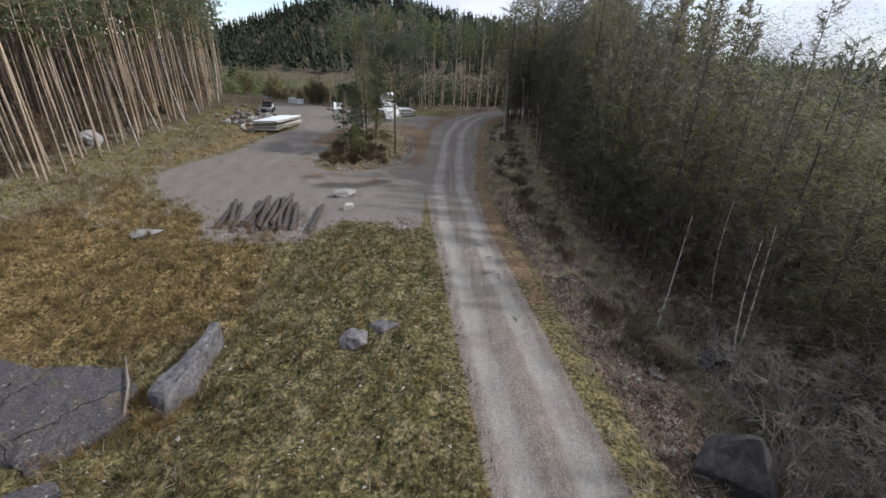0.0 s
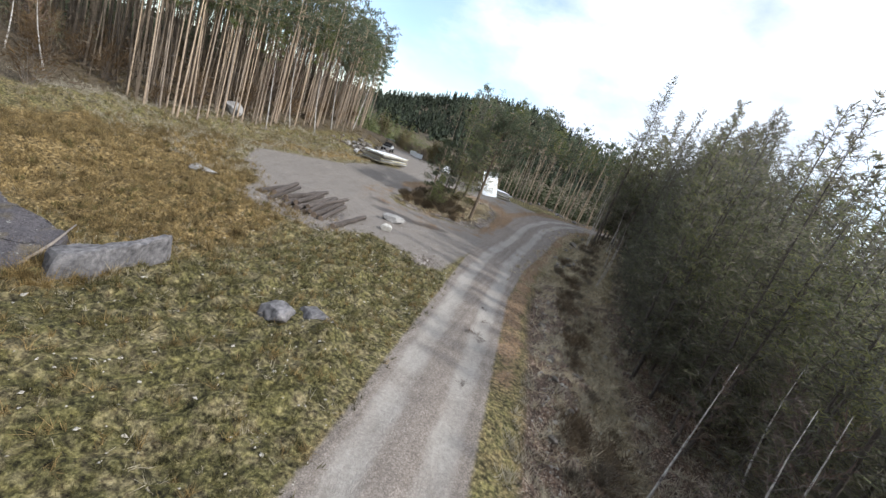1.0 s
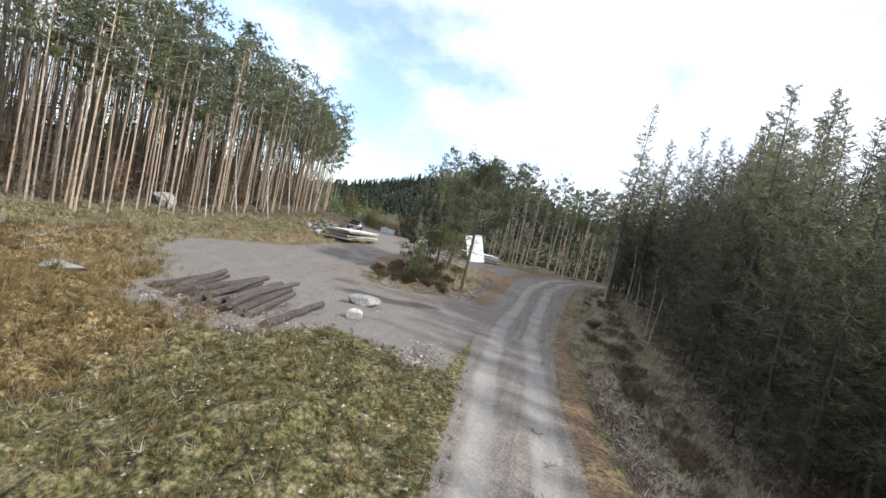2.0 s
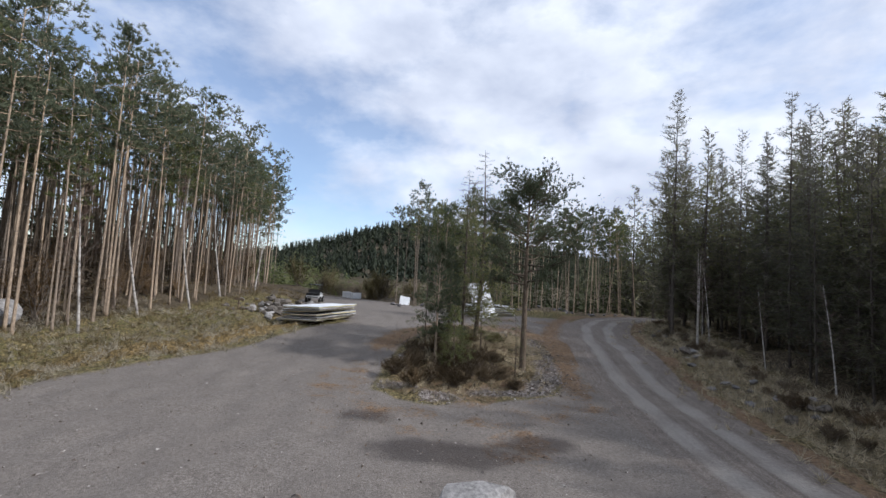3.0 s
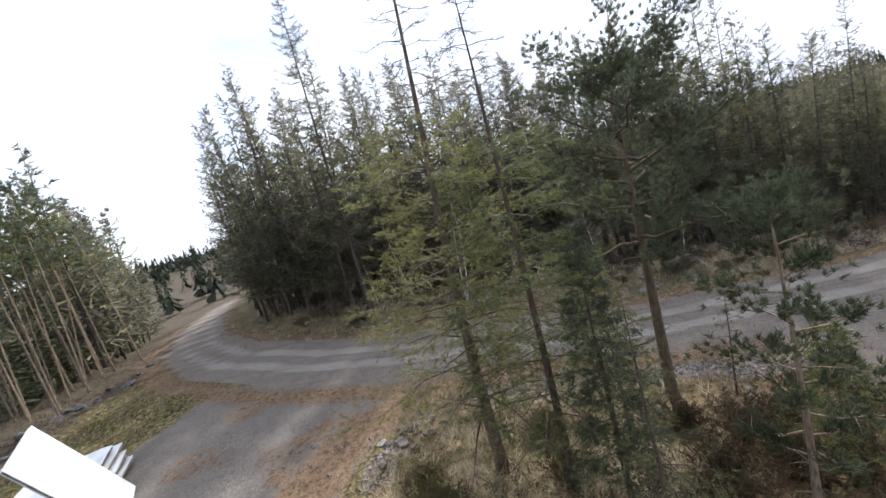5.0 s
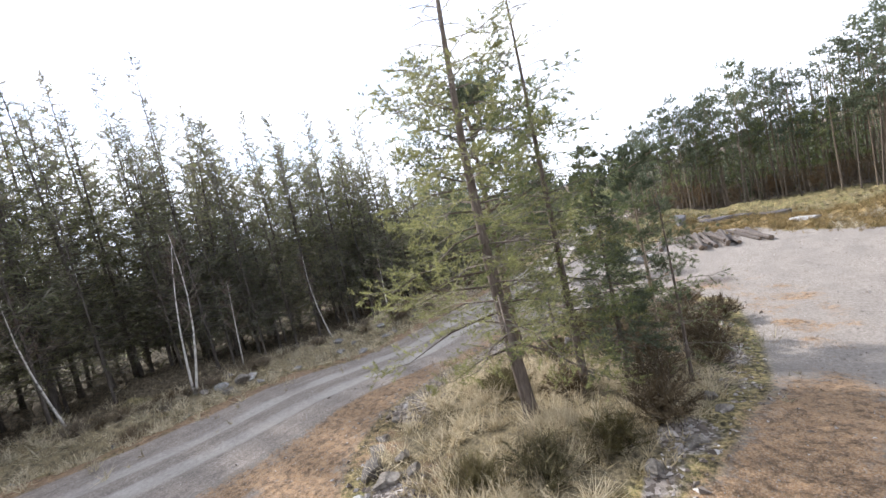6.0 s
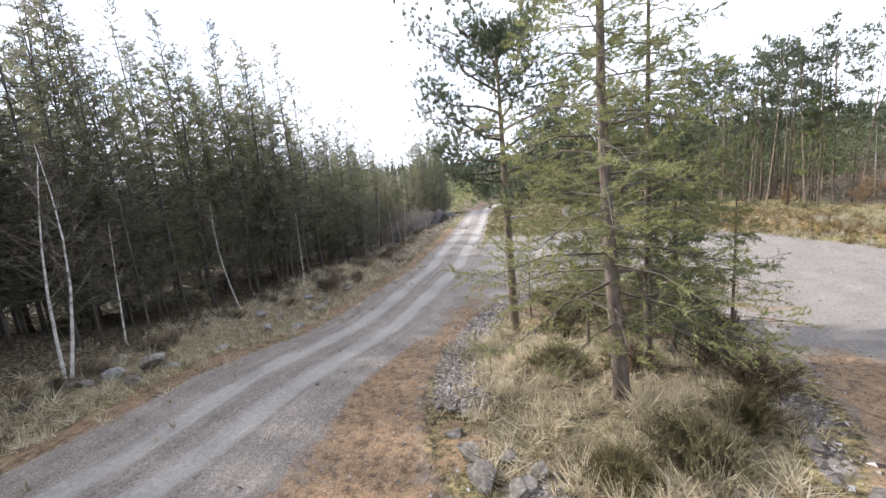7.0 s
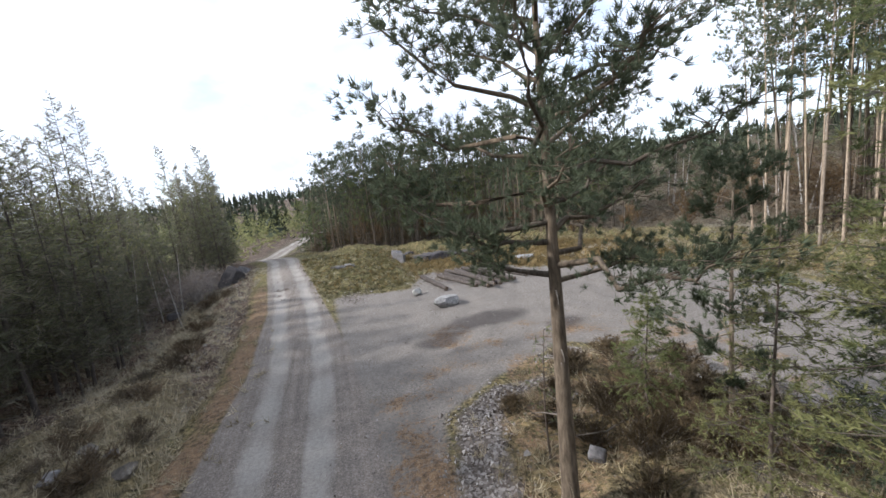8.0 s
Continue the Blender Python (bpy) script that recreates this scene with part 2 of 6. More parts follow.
def slab_rock():
    """Purple-grey bedrock: mineral grain, dark pits, pale lichen spots, brown stains and thin cracks."""
    m, nodes, links, p = material("slab_rock")
    co = nodes.new("ShaderNodeTexCoord").outputs["Object"]
    grain, blot = noise_node(m, 16, 7, 0.75, co), noise_node(m, 1.3, 5, 0.6, co)
    warp = nodes.new("ShaderNodeVectorMath")
    warp.operation = "MULTIPLY_ADD"
    links.new(noise_node(m, 1.8, 4, 0.6, co).outputs["Color"], warp.inputs[0])
    warp.inputs[1].default_value = (0.7, 0.7, 0.7)
    links.new(co, warp.inputs[2])
    crack = nodes.new("ShaderNodeTexVoronoi")
    crack.feature = "DISTANCE_TO_EDGE"
    crack.inputs["Scale"].default_value = 0.34
    links.new(warp.outputs[0], crack.inputs["Vector"])
    col = ramp_node(m, grain.outputs["Fac"], [(0.3, (0.016, 0.014, 0.015)), (0.44, (0.055, 0.049, 0.053)), (0.58, (0.095, 0.087, 0.092)), (0.72, (0.17, 0.16, 0.16))])
    col = mixed(m, ramp_node(m, blot.outputs["Fac"], [(0.52, (0, 0, 0)), (0.66, (0.75,) * 3)]), col, ramp_node(m, grain.outputs["Fac"], [(0.35, (0.05, 0.04, 0.025)), (0.65, (0.17, 0.14, 0.095))]))
    col = mixed(m, ramp_node(m, noise_node(m, 5.5, 3, 0.5, co).outputs["Fac"], [(0.66, (0, 0, 0)), (0.7, (0.7,) * 3)]), col, (0.3, 0.295, 0.265))
    line = ramp_node(m, crack.outputs["Distance"], [(0.0, (0.15,) * 3), (0.007, (0.6,) * 3), (0.014, (1.0,) * 3)])
    col = mixed(m, 1.0, col, line, "MULTIPLY")
    links.new(col, p.inputs["Base Color"])
    p.inputs["Roughness"].default_value, p.inputs["Specular IOR Level"].default_value = 0.9, 0.25
    h = nodes.new("ShaderNodeMath")
    h.operation = "MULTIPLY_ADD"
    links.new(grain.outputs["Fac"], h.inputs[0])
    h.inputs[1].default_value = 0.6
    links.new(line, h.inputs[2])
    bump_node(m, h.outputs[0], 0.8, 0.06)
    return m


M_SLAB = slab_rock()


def pine_bark(name="pine_bark", tone=1.0):
    """Grey-brown plates below, orange-tan and smooth further up."""
    m, nodes, links, p = material(name)
    tc = nodes.new("ShaderNodeTexCoord").outputs["Object"]
    mp = nodes.new("ShaderNodeMapping")
    mp.inputs["Scale"].default_value = (1, 1, 0.22)
    links.new(tc, mp.inputs["Vector"])
    a = noise_node(m, 15, 5, 0.65, mp.outputs["Vector"])
    low = ramp_node(m, a.outputs["Fac"], [(0.28, (0.1, 0.08, 0.063)), (0.55, (0.3, 0.24, 0.185)), (0.85, (0.5, 0.42, 0.34))])
    high = ramp_node(m, a.outputs["Fac"], [(0.28, (0.24, 0.175, 0.12)), (0.55, (0.44, 0.345, 0.25)), (0.85, (0.6, 0.5, 0.39))])
    sep, mr = nodes.new("ShaderNodeSeparateXYZ"), nodes.new("ShaderNodeMapRange")
    links.new(tc, sep.inputs["Vector"])
    links.new(sep.outputs["Z"], mr.inputs["Value"])
    mr.inputs["From Min"].default_value, mr.inputs["From Max"].default_value = 4.0, 14.0
    col = mixed(m, mr.outputs["Result"], low, high)
    rnd = nodes.new("ShaderNodeObjectInfo").outputs["Random"]
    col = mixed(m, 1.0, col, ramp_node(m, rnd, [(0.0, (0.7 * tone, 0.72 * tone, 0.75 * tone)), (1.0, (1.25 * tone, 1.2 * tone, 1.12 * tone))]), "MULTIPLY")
    links.new(col, p.inputs["Base Color"])
    p.inputs["Roughness"].default_value, p.inputs["Specular IOR Level"].default_value = 0.9, 0.2
    bump_node(m, a.outputs["Fac"], 0.8, 0.03)
    return m


M_PINE_BARK = pine_bark(tone=1.12)
# island pine's dark bark; on deep and southern stems it paints in shade
M_DARK_SHADED_BARK = pine_bark("dark_shaded_pine_bark", 0.42)
# milder tone with some of the southern wood's shade in it
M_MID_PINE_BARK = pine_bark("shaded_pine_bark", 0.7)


def ground_material():
    """One sheet of ground: moor turf with gravel, road, needle litter, moss and soil laid over it by its own masks."""
    m, nodes, links, p = material("ground")
    co = nodes.new("ShaderNodeTexCoord").outputs["Object"]
    big, mid, fine = noise_node(m, 0.35, 4, 0.6, co), noise_node(m, 1.7, 5, 0.65, co), noise_node(m, 9.0, 6, 0.7, co)
    grit = nodes.new("ShaderNodeTexVoronoi")
    grit.inputs["Scale"].default_value = 34.0
    links.new(co, grit.inputs["Vector"])
    pebble = nodes.new("ShaderNodeTexVoronoi")
    pebble.inputs["Scale"].default_value = 12.0
    links.new(co, pebble.inputs["Vector"])
    g_val = nodes.new("ShaderNodeSeparateColor")
    links.new(grit.outputs["Color"], g_val.inputs["Color"])
    p_val = nodes.new("ShaderNodeSeparateColor")
    links.new(pebble.outputs["Color"], p_val.inputs["Color"])

    def mask(name, edge=0.55, lo=0.32, hi=0.68):
        at = nodes.new("ShaderNodeAttribute")
        at.attribute_name = name
        add, mul, mr = nodes.new("ShaderNodeMath"), nodes.new("ShaderNodeMath"), nodes.new("ShaderNodeMapRange")
        jit = nodes.new("ShaderNodeMath")
        jit.operation = "ADD"
        links.new(mid.outputs["Fac"], jit.inputs[0])
        links.new(fine.outputs["Fac"], jit.inputs[1])
        mul.operation = "MULTIPLY_ADD"
        links.new(jit.outputs[0], mul.inputs[0])
        mul.inputs[1].default_value, mul.inputs[2].default_value = edge, -edge
        add.operation = "ADD"
        links.new(at.outputs["Fac"], add.inputs[0])
        links.new(mul.outputs[0], add.inputs[1])
        mr.interpolation_type = "SMOOTHSTEP"
        mr.inputs["From Min"].default_value, mr.inputs["From Max"].default_value = lo, hi
        links.new(add.outputs[0], mr.inputs["Value"])
        return mr.outputs["Result"]

    turf = ramp_node(m, fine.outputs["Fac"], [(0.36, (0.04, 0.03, 0.017)), (0.5, (0.135, 0.107, 0.052)), (0.64, (0.31, 0.25, 0.135))])
    turf = mixed(m, ramp_node(m, mid.outputs["Fac"], [(0.42, (0, 0, 0)), (0.62, (0.7,) * 3)]), turf,
                 ramp_node(m, fine.outputs["Fac"], [(0.38, (0.05, 0.055, 0.018)), (0.63, (0.22, 0.205, 0.085))]))
    moss = ramp_node(m, fine.outputs["Fac"], [(0.37, (0.02, 0.018, 0.009)), (0.5, (0.08, 0.073, 0.027)), (0.64, (0.2, 0.178, 0.08))])
    moss = mixed(m, ramp_node(m, mid.outputs["Fac"], [(0.45, (0, 0, 0)), (0.65, (0.65,) * 3)]), moss,
                 ramp_node(m, fine.outputs["Fac"], [(0.38, (0.09, 0.068, 0.04)), (0.62, (0.33, 0.275, 0.17))]))
    tussock = ramp_node(m, fine.outputs["Fac"], [(0.37, (0.05, 0.032, 0.013)), (0.5, (0.16, 0.112, 0.046)), (0.63, (0.32, 0.24, 0.125))])
    # dark noise spots paint the shade between grass clumps into the turf colours
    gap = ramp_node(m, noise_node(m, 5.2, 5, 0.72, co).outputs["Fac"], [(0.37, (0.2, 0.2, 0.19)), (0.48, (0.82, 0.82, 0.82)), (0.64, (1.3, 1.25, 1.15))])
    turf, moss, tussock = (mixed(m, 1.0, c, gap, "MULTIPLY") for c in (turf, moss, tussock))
    soil = ramp_node(m, fine.outputs["Fac"], [(0.36, (0.02, 0.013, 0.01)), (0.5, (0.085, 0.055, 0.04)), (0.66, (0.22, 0.165, 0.127))])
    soil = mixed(m, ramp_node(m, g_val.outputs[0], [(0.86, (0, 0, 0)), (0.92, (0.8,) * 3)]), soil, (0.36, 0.32, 0.27))
    floor = ramp_node(m, fine.outputs["Fac"], [(0.36, (0.02, 0.015, 0.01)), (0.5, (0.075, 0.058, 0.038)), (0.66, (0.2, 0.165, 0.115))])
    gravel = ramp_node(m, g_val.outputs[0], [(0.0, (0.134, 0.119, 0.106)), (0.5, (0.182, 0.164, 0.147)), (1.0, (0.268, 0.245, 0.222))])
    gravel = mixed(m, 0.6, gravel, ramp_node(m, mid.outputs["Fac"], [(0.3, (0.72, 0.68, 0.66)), (0.7, (1.12, 1.1, 1.08))]), "MULTIPLY")
    gravel = mixed(m, ramp_node(m, big.outputs["Fac"], [(0.4, (0, 0, 0)), (0.6, (0.85,) * 3)]), gravel, ramp_node(m, fine.outputs["Fac"], [(0.3, (0.118, 0.104, 0.092)), (0.7, (0.222, 0.197, 0.176))]))
    road = ramp_node(m, g_val.outputs[1], [(0.0, (0.138, 0.118, 0.104)), (0.6, (0.194, 0.168, 0.148)), (1.0, (0.26, 0.228, 0.204))])
    road = mixed(m, 0.7, road, ramp_node(m, mid.outputs["Fac"], [(0.3, (0.76, 0.74, 0.72)), (0.7, (1.18, 1.17, 1.16))]), "MULTIPLY")
    coarse = ramp_node(m, noise_node(m, 13, 6, 0.8, co).outputs["Fac"], [(0.32, (0.62, 0.6, 0.58)), (0.5, (1.0,) * 3), (0.68, (1.3, 1.29, 1.28))])
    track = ramp_node(m, fine.outputs["Fac"], [(0.25, (0.225, 0.205, 0.184)), (0.75, (0.325, 0.3, 0.272))])
    road, gravel, track = mixed(m, 0.65, road, coarse, "MULTIPLY"), mixed(m, 0.8, gravel, coarse, "MULTIPLY"), mixed(m, 0.5, track, coarse, "MULTIPLY")
    lane = nodes.new("ShaderNodeMapping")
    lane.inputs["Scale"].default_value = (4.5, 0.16, 1.0)
    links.new(co, lane.inputs["Vector"])
    streak = ramp_node(m, noise_node(m, 1.0, 5, 0.65, lane.outputs["Vector"]).outputs["Fac"], [(0.36, (0.72, 0.71, 0.7)), (0.5, (0.98,) * 3), (0.64, (1.22, 1.21, 1.19))])
    road, track = mixed(m, 0.5, road, streak, "MULTIPLY"), mixed(m, 0.2, track, streak, "MULTIPLY")
    litter = ramp_node(m, noise_node(m, 26, 5, 0.75, co).outputs["Fac"], [(0.3, (0.08, 0.05, 0.03)), (0.5, (0.19, 0.122, 0.072)), (0.68, (0.3, 0.215, 0.14))])
    litter = mixed(m, ramp_node(m, noise_node(m, 42, 2, 0.5, co).outputs["Fac"], [(0.6, (0, 0, 0)), (0.66, (0.7,) * 3)]), litter, (0.24, 0.225, 0.205))
    rubble = ramp_node(m, p_val.outputs[0], [(0.0, (0.05, 0.04, 0.033)), (0.5, (0.13, 0.108, 0.094)), (1.0, (0.3, 0.27, 0.25))])
    straw = ramp_node(m, noise_node(m, 18, 5, 0.75, co).outputs["Fac"], [(0.3, (0.06, 0.048, 0.03)), (0.5, (0.16, 0.13, 0.08)), (0.7, (0.32, 0.27, 0.18))])
    # same painted clump shade, weaker, on straw, litter and soil
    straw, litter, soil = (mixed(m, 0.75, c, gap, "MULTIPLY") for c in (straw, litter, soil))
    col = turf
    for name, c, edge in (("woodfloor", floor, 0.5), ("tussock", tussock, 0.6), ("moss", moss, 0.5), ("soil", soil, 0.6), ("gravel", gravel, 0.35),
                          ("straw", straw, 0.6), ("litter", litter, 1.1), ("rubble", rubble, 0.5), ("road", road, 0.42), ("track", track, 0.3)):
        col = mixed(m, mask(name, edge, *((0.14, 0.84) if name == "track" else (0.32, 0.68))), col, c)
    dark_patch = mask("dark_patch", 0.5)
    col = mixed(m, dark_patch, col, mixed(m, 1.0, col, (0.42, 0.4, 0.4), "MULTIPLY"))
    links.new(col, p.inputs["Base Color"])
    rough = nodes.new("ShaderNodeMapRange")
    links.new(dark_patch, rough.inputs["Value"])
    rough.inputs["To Min"].default_value, rough.inputs["To Max"].default_value = 0.95, 0.6
    links.new(rough.outputs["Result"], p.inputs["Roughness"])
    p.inputs["Specular IOR Level"].default_value = 0.2
    h = nodes.new("ShaderNodeMath")
    h.operation = "MULTIPLY_ADD"
    links.new(grit.outputs["Distance"], h.inputs[0])
    h.inputs[1].default_value = -0.5
    links.new(fine.outputs["Fac"], h.inputs[2])
    bump_node(m, h.outputs[0], 0.75, 0.05)
    return m


M_GROUND = ground_material()

# ---- the lie of the land ----
def smooth(a, b, v):
    t = np.clip((np.asarray(v, float) - a) / (b - a), 0, 1)
    return t * t * (3 - 2 * t)


def waves(x, y, size, seed):
    """Soft uneven noise in about -1..1."""
    rs = np.random.RandomState(seed)
    z = 0
    for k in range(7):
        a, p, f = rs.uniform(0, 6.283), rs.uniform(0, 6.283), rs.uniform(0.7, 1.9) / size
        z = z + np.sin((x * math.cos(a) + y * math.sin(a)) * f * 6.283 + p)
    return z / 3.2


ROAD = [(-6, -86), (3.5, -58), (7.5, -36), (8.4, -22), (6.0, -9), (3.6, 0), (2.85, 6.5), (1.75, 15), (0.75, 23), (0.05, 32), (0.05, 39), (0.3, 46),
        (0.6, 52), (1.7, 58), (4.4, 64.5), (9.5, 70.5), (20, 78), (44, 92)]
ROAD_HALF = [1.6] * 9 + [2.0, 2.4, 2.55, 2.7, 2.6, 2.4, 2.2, 2, 2]


def along_road(x, y):
    """Signed distance from the road's middle (right is positive) and the half width there."""
    best, side, half = np.full(np.shape(x), 1e9), np.zeros(np.shape(x)), np.full(np.shape(x), 1.6)
    for (a, b), (c, d), h0, h1 in zip(ROAD, ROAD[1:], ROAD_HALF, ROAD_HALF[1:]):
        ux, uy = c - a, d - b
        n = ux * ux + uy * uy
        t = np.clip(((x - a) * ux + (y - b) * uy) / n, 0, 1)
        ex, ey = x - (a + t * ux), y - (b + t * uy)
        r = np.hypot(ex, ey)
        s = np.sign(ex * uy - ey * ux)
        near = r < best
        best, side, half = np.where(near, r, best), np.where(near, s, side), np.where(near, h0 + (h1 - h0) * t, half)
    return best * side, half


def inside(x, y, poly):
    """Signed distance to a polygon's edge, positive inside."""
    d, odd = np.full(np.shape(x), 1e9), np.zeros(np.shape(x), bool)
    for (a, b), (c, e) in zip(poly, poly[1:] + poly[:1]):
        ux, uy = c - a, e - b
        t = np.clip(((x - a) * ux + (y - b) * uy) / (ux * ux + uy * uy), 0, 1)
        d = np.minimum(d, np.hypot(x - a - t * ux, y - b - t * uy))
        odd ^= ((b > y) != (e > y)) & (x < (c - a) * (y - b) / ((e - b) or 1e-9) + a)
    return np.where(odd, d, -d)


YARD = [(-13.2, 19.6), (-8.0, 20.0), (-6.4, 23.6), (-1.6, 22.6), (-1.8, 38), (-1.8, 45), (-1.6, 52), (-0.4, 58), (0, 62), (-6, 63), (-12, 66), (-18, 68), (-27, 76),
        (-31, 72), (-27.5, 60), (-23.5, 54.6), (-18.8, 52.6), (-20.6, 47.8), (-22.0, 43), (-23.8, 38), (-24.5, 33), (-19.5, 26.5), (-15, 23.5)]
ISLAND = [(-4.4, 38.6), (-6.8, 37.0), (-10, 35.6), (-12.3, 37), (-13.0, 41.5), (-13.1, 45.5), (-12.2, 49.6), (-10.8, 52.2), (-8.2, 53.0), (-6.0, 52.6), (-4.6, 50.6), (-3.6, 47), (-3.3, 42.5)]


def land(x, y):
    x, y = np.asarray(x, float), np.asarray(y, float)
    s, half = along_road(x, y)
    r = np.hypot(x + 6, y - 30)
    z = (0.9 * smooth(41, 50, y) + 0.65 * smooth(50, 64, y) - 0.2 * smooth(26, 33, y)) * (1 - smooth(70, 110, y)) - 3.0 * smooth(72, 110, y) * (1 - smooth(150, 190, y))
    gully = (1 - smooth(20, 36, y)) * smooth(-30, -5, y)
    z = z - 1.7 * gully * smooth(1.2, 6.2, s - half) * (s > 0)
    z = z - 1.1 * (1 - smooth(10, 20, y)) * smooth(-25, 5, y) * (1 - smooth(-13, -4, x))
    z = z - 3.2 * (1 - smooth(-34, 4, y))
    # the forest floor west of the yard climbs a little, as does the moor south-west of it
    z = z + 1.4 * (1 - smooth(-42, -26, x)) * smooth(18, 34, y)
    # hills: the wooded one to the north, low ridges all round
    z = z + 37 * np.exp(-(((x + 75) / 95) ** 2 + ((y - 350) / 90) ** 2)) + 22 * np.exp(-(((x - 60) / 120) ** 2 + ((y - 420) / 110) ** 2))
    z = z + (1 + 25 * smooth(40, 260, y) * (1 - smooth(0, 140, x))) * smooth(250, 800, r) * (0.5 + 0.5 * waves(x, y, 500, 3))
    z = z + 5.0 * smooth(-30, -75, x) * smooth(34, 10, y) + 1.5 * smooth(60, 240, r) * (1 - smooth(20, 90, y)) * (1 - smooth(-10, 60, x))
    # a low wooded rise all along the south and the east
    z = z + 10 * smooth(110, 320, r) * np.maximum(1 - smooth(-20, 60, y), 0.7 * smooth(50, 130, x) * (1 - smooth(130, 260, y)))
    off = np.abs(s) - half
    yard = inside(x, y, YARD)
    isl = inside(x, y, ISLAND)
    rough = smooth(0.2, 2.5, off) * smooth(0.0, 2.0, -yard)
    z = z + rough * (0.14 * waves(x, y, 3.2, 5) + 0.28 * waves(x, y, 11, 6) + 0.15 * np.abs(waves(x, y, 1.3, 7)) + 0.075 * waves(x, y, 0.85, 8)) * (1 - smooth(150, 300, r) * 0.5)
    z = z + 0.035 * waves(x, y, 2.3, 9) * (1 - smooth(-0.5, 0.6, -off) * 0.6)
    # the island of trees: a low mound with a hollow on its north side
    z = z + smooth(-0.3, 1.6, isl) * (0.06 + 0.12 * waves(x, y, 2.6, 11)) - 0.35 * np.exp(-(((x + 8.2) / 1.8) ** 2 + ((y - 50.6) / 1.0) ** 2))
    # wheel tracks and crown of the road, shallow verge ditch
    z = z - 0.05 * np.exp(-((np.abs(s) - 0.85) / 0.3) ** 2) * (off < 0.3) + 0.03 * np.exp(-(s / 0.4) ** 2)
    z = z - 0.28 * np.exp(-((off - 1.9) / 0.7) ** 2) * (s > 0) * smooth(-20, 0, y)
    z = z + 0.22 * np.exp(-((off - 3.4) / 0.8) ** 2) * (s > 0) * smooth(26, 36, y)
    return z


def masks(x, y):
    s, half = along_road(x, y)
    off = np.abs(s) - half
    yard, isl = inside(x, y, YARD), inside(x, y, ISLAND)
    out = {}
    out["road"] = smooth(0.35, -0.25, off)
    gauge = 0.85 + 0.05 * waves(x, y, 14, 21)
    out["track"] = smooth(0.62, 0.22, np.abs(np.abs(s) - gauge)) * smooth(0.3, -0.2, off) * (0.72 + 0.22 * waves(x, y, 3.5, 22))
    out["gravel"] = smooth(-0.9, 0.9, yard) * smooth(-0.6, 0.6, -isl)
    patchy = np.clip(0.55 + 0.7 * waves(x, y, 3.0, 41), 0, 1)
    out["rubble"] = np.exp(-((isl - 0.9) / 0.8) ** 2) * np.clip(((x > -6.0) & (y < 49.5)) * 1.1 + (y < 39.6) * patchy + ((y > 51.0) | (x < -11.2)) * patchy, 0, 1) * 0.9 + 0.9 * np.exp(-(((x + 10.6) / 2.8) ** 2 + ((y - 22.5) / 2.2) ** 2)) + 0.7 * np.exp(-(((x + 2.6) / 1.2) ** 2 + ((y - 23.4) / 1.6) ** 2))
    litter = np.exp(-((isl + 1.0) / 1.3) ** 2) * smooth(42, 47, y) * 0.95
    litter = np.maximum(litter, 0.98 * np.exp(-((off - 0.5) / 0.66) ** 2) * (s > 0) * smooth(8, 20, y) * (0.85 + 0.25 * waves(x, y, 2.5, 25)))
    litter = np.maximum(litter, 0.75 * np.exp(-((off - 1.0) / 1.0) ** 2) * (s < 0) * smooth(34, 42, y))
    litter = np.maximum(litter, 0.5 * smooth(0.15, 0.6, waves(x, y, 6, 24)) * smooth(-1.5, 0.5, yard) * smooth(26, 34, y) * smooth(-16, -9, x))
    litter = np.maximum(litter, 0.56 * np.exp(-((isl + 1.5) / 1.8) ** 2) * smooth(46, 40, y) * np.clip(0.75 + 0.5 * waves(x, y, 2.6, 29), 0, 1))
    out["litter"] = litter
    north = smooth(41.5, 46, y + 0.8 * waves(x, y, 3, 27))
    out["straw"] = np.maximum(smooth(0.2, 1.5, isl) * (0.3 + 0.65 * north), 0.95 * np.exp(-((off - 3.9) / 2.9) ** 2) * (s > 0) * smooth(24, 36, y))
    out["straw"] = np.maximum(out["straw"], 0.85 * np.exp(-((off - 5.4) / 1.5) ** 2) * (s > 0) * smooth(3, 8, y) * smooth(36, 26, y))
    out["litter"] = np.maximum(out["litter"], 0.52 * smooth(-0.2, 1.2, isl) * (1 - north))
    out["soil"] = np.maximum(np.exp(-((off - 2.4) / 1.35) ** 2) * (s > 0) * (1 - smooth(30, 44, y)), 0.75 * smooth(2, 4, off) * (s > 0) * (1 - smooth(28, 42, y)))
    out["moss"] = smooth(-1.2, 1.5, inside(x, y, [(-8.3, 19.4), (-6.2, 23.2), (-1.4, 22.6), (0.4, 12), (1.3, 4), (2.2, -4), (-6, -4), (-7.5, 8)])) * 0.95
    out["moss"] = np.maximum(out["moss"], 0.85 * np.exp(-((off - 0.6) / 0.5) ** 2) * (y < 24) * (1 - 0.7 * (s > 0)))
    out["tussock"] = smooth(-2, 2, inside(x, y, [(-9.4, 21.5), (-8.3, 12.5), (-17, 11), (-27, 14), (-26, 22), (-19, 26), (-13.5, 22)])) * 0.95
    out["tussock"] = np.maximum(out["tussock"], 0.8 * smooth(-0.2, 2.2, -yard) * smooth(-7, -1, yard) * (x < -15) * (y > 24) * smooth(62, 50, y))
    out["woodfloor"] = (np.maximum(np.maximum(1 - smooth(-36, -30, x), smooth(5.6, 7.6, off) * (s > 0)), np.maximum(smooth(66, 74, y - 0.25 * x), 1 - smooth(-12, -4, y))))
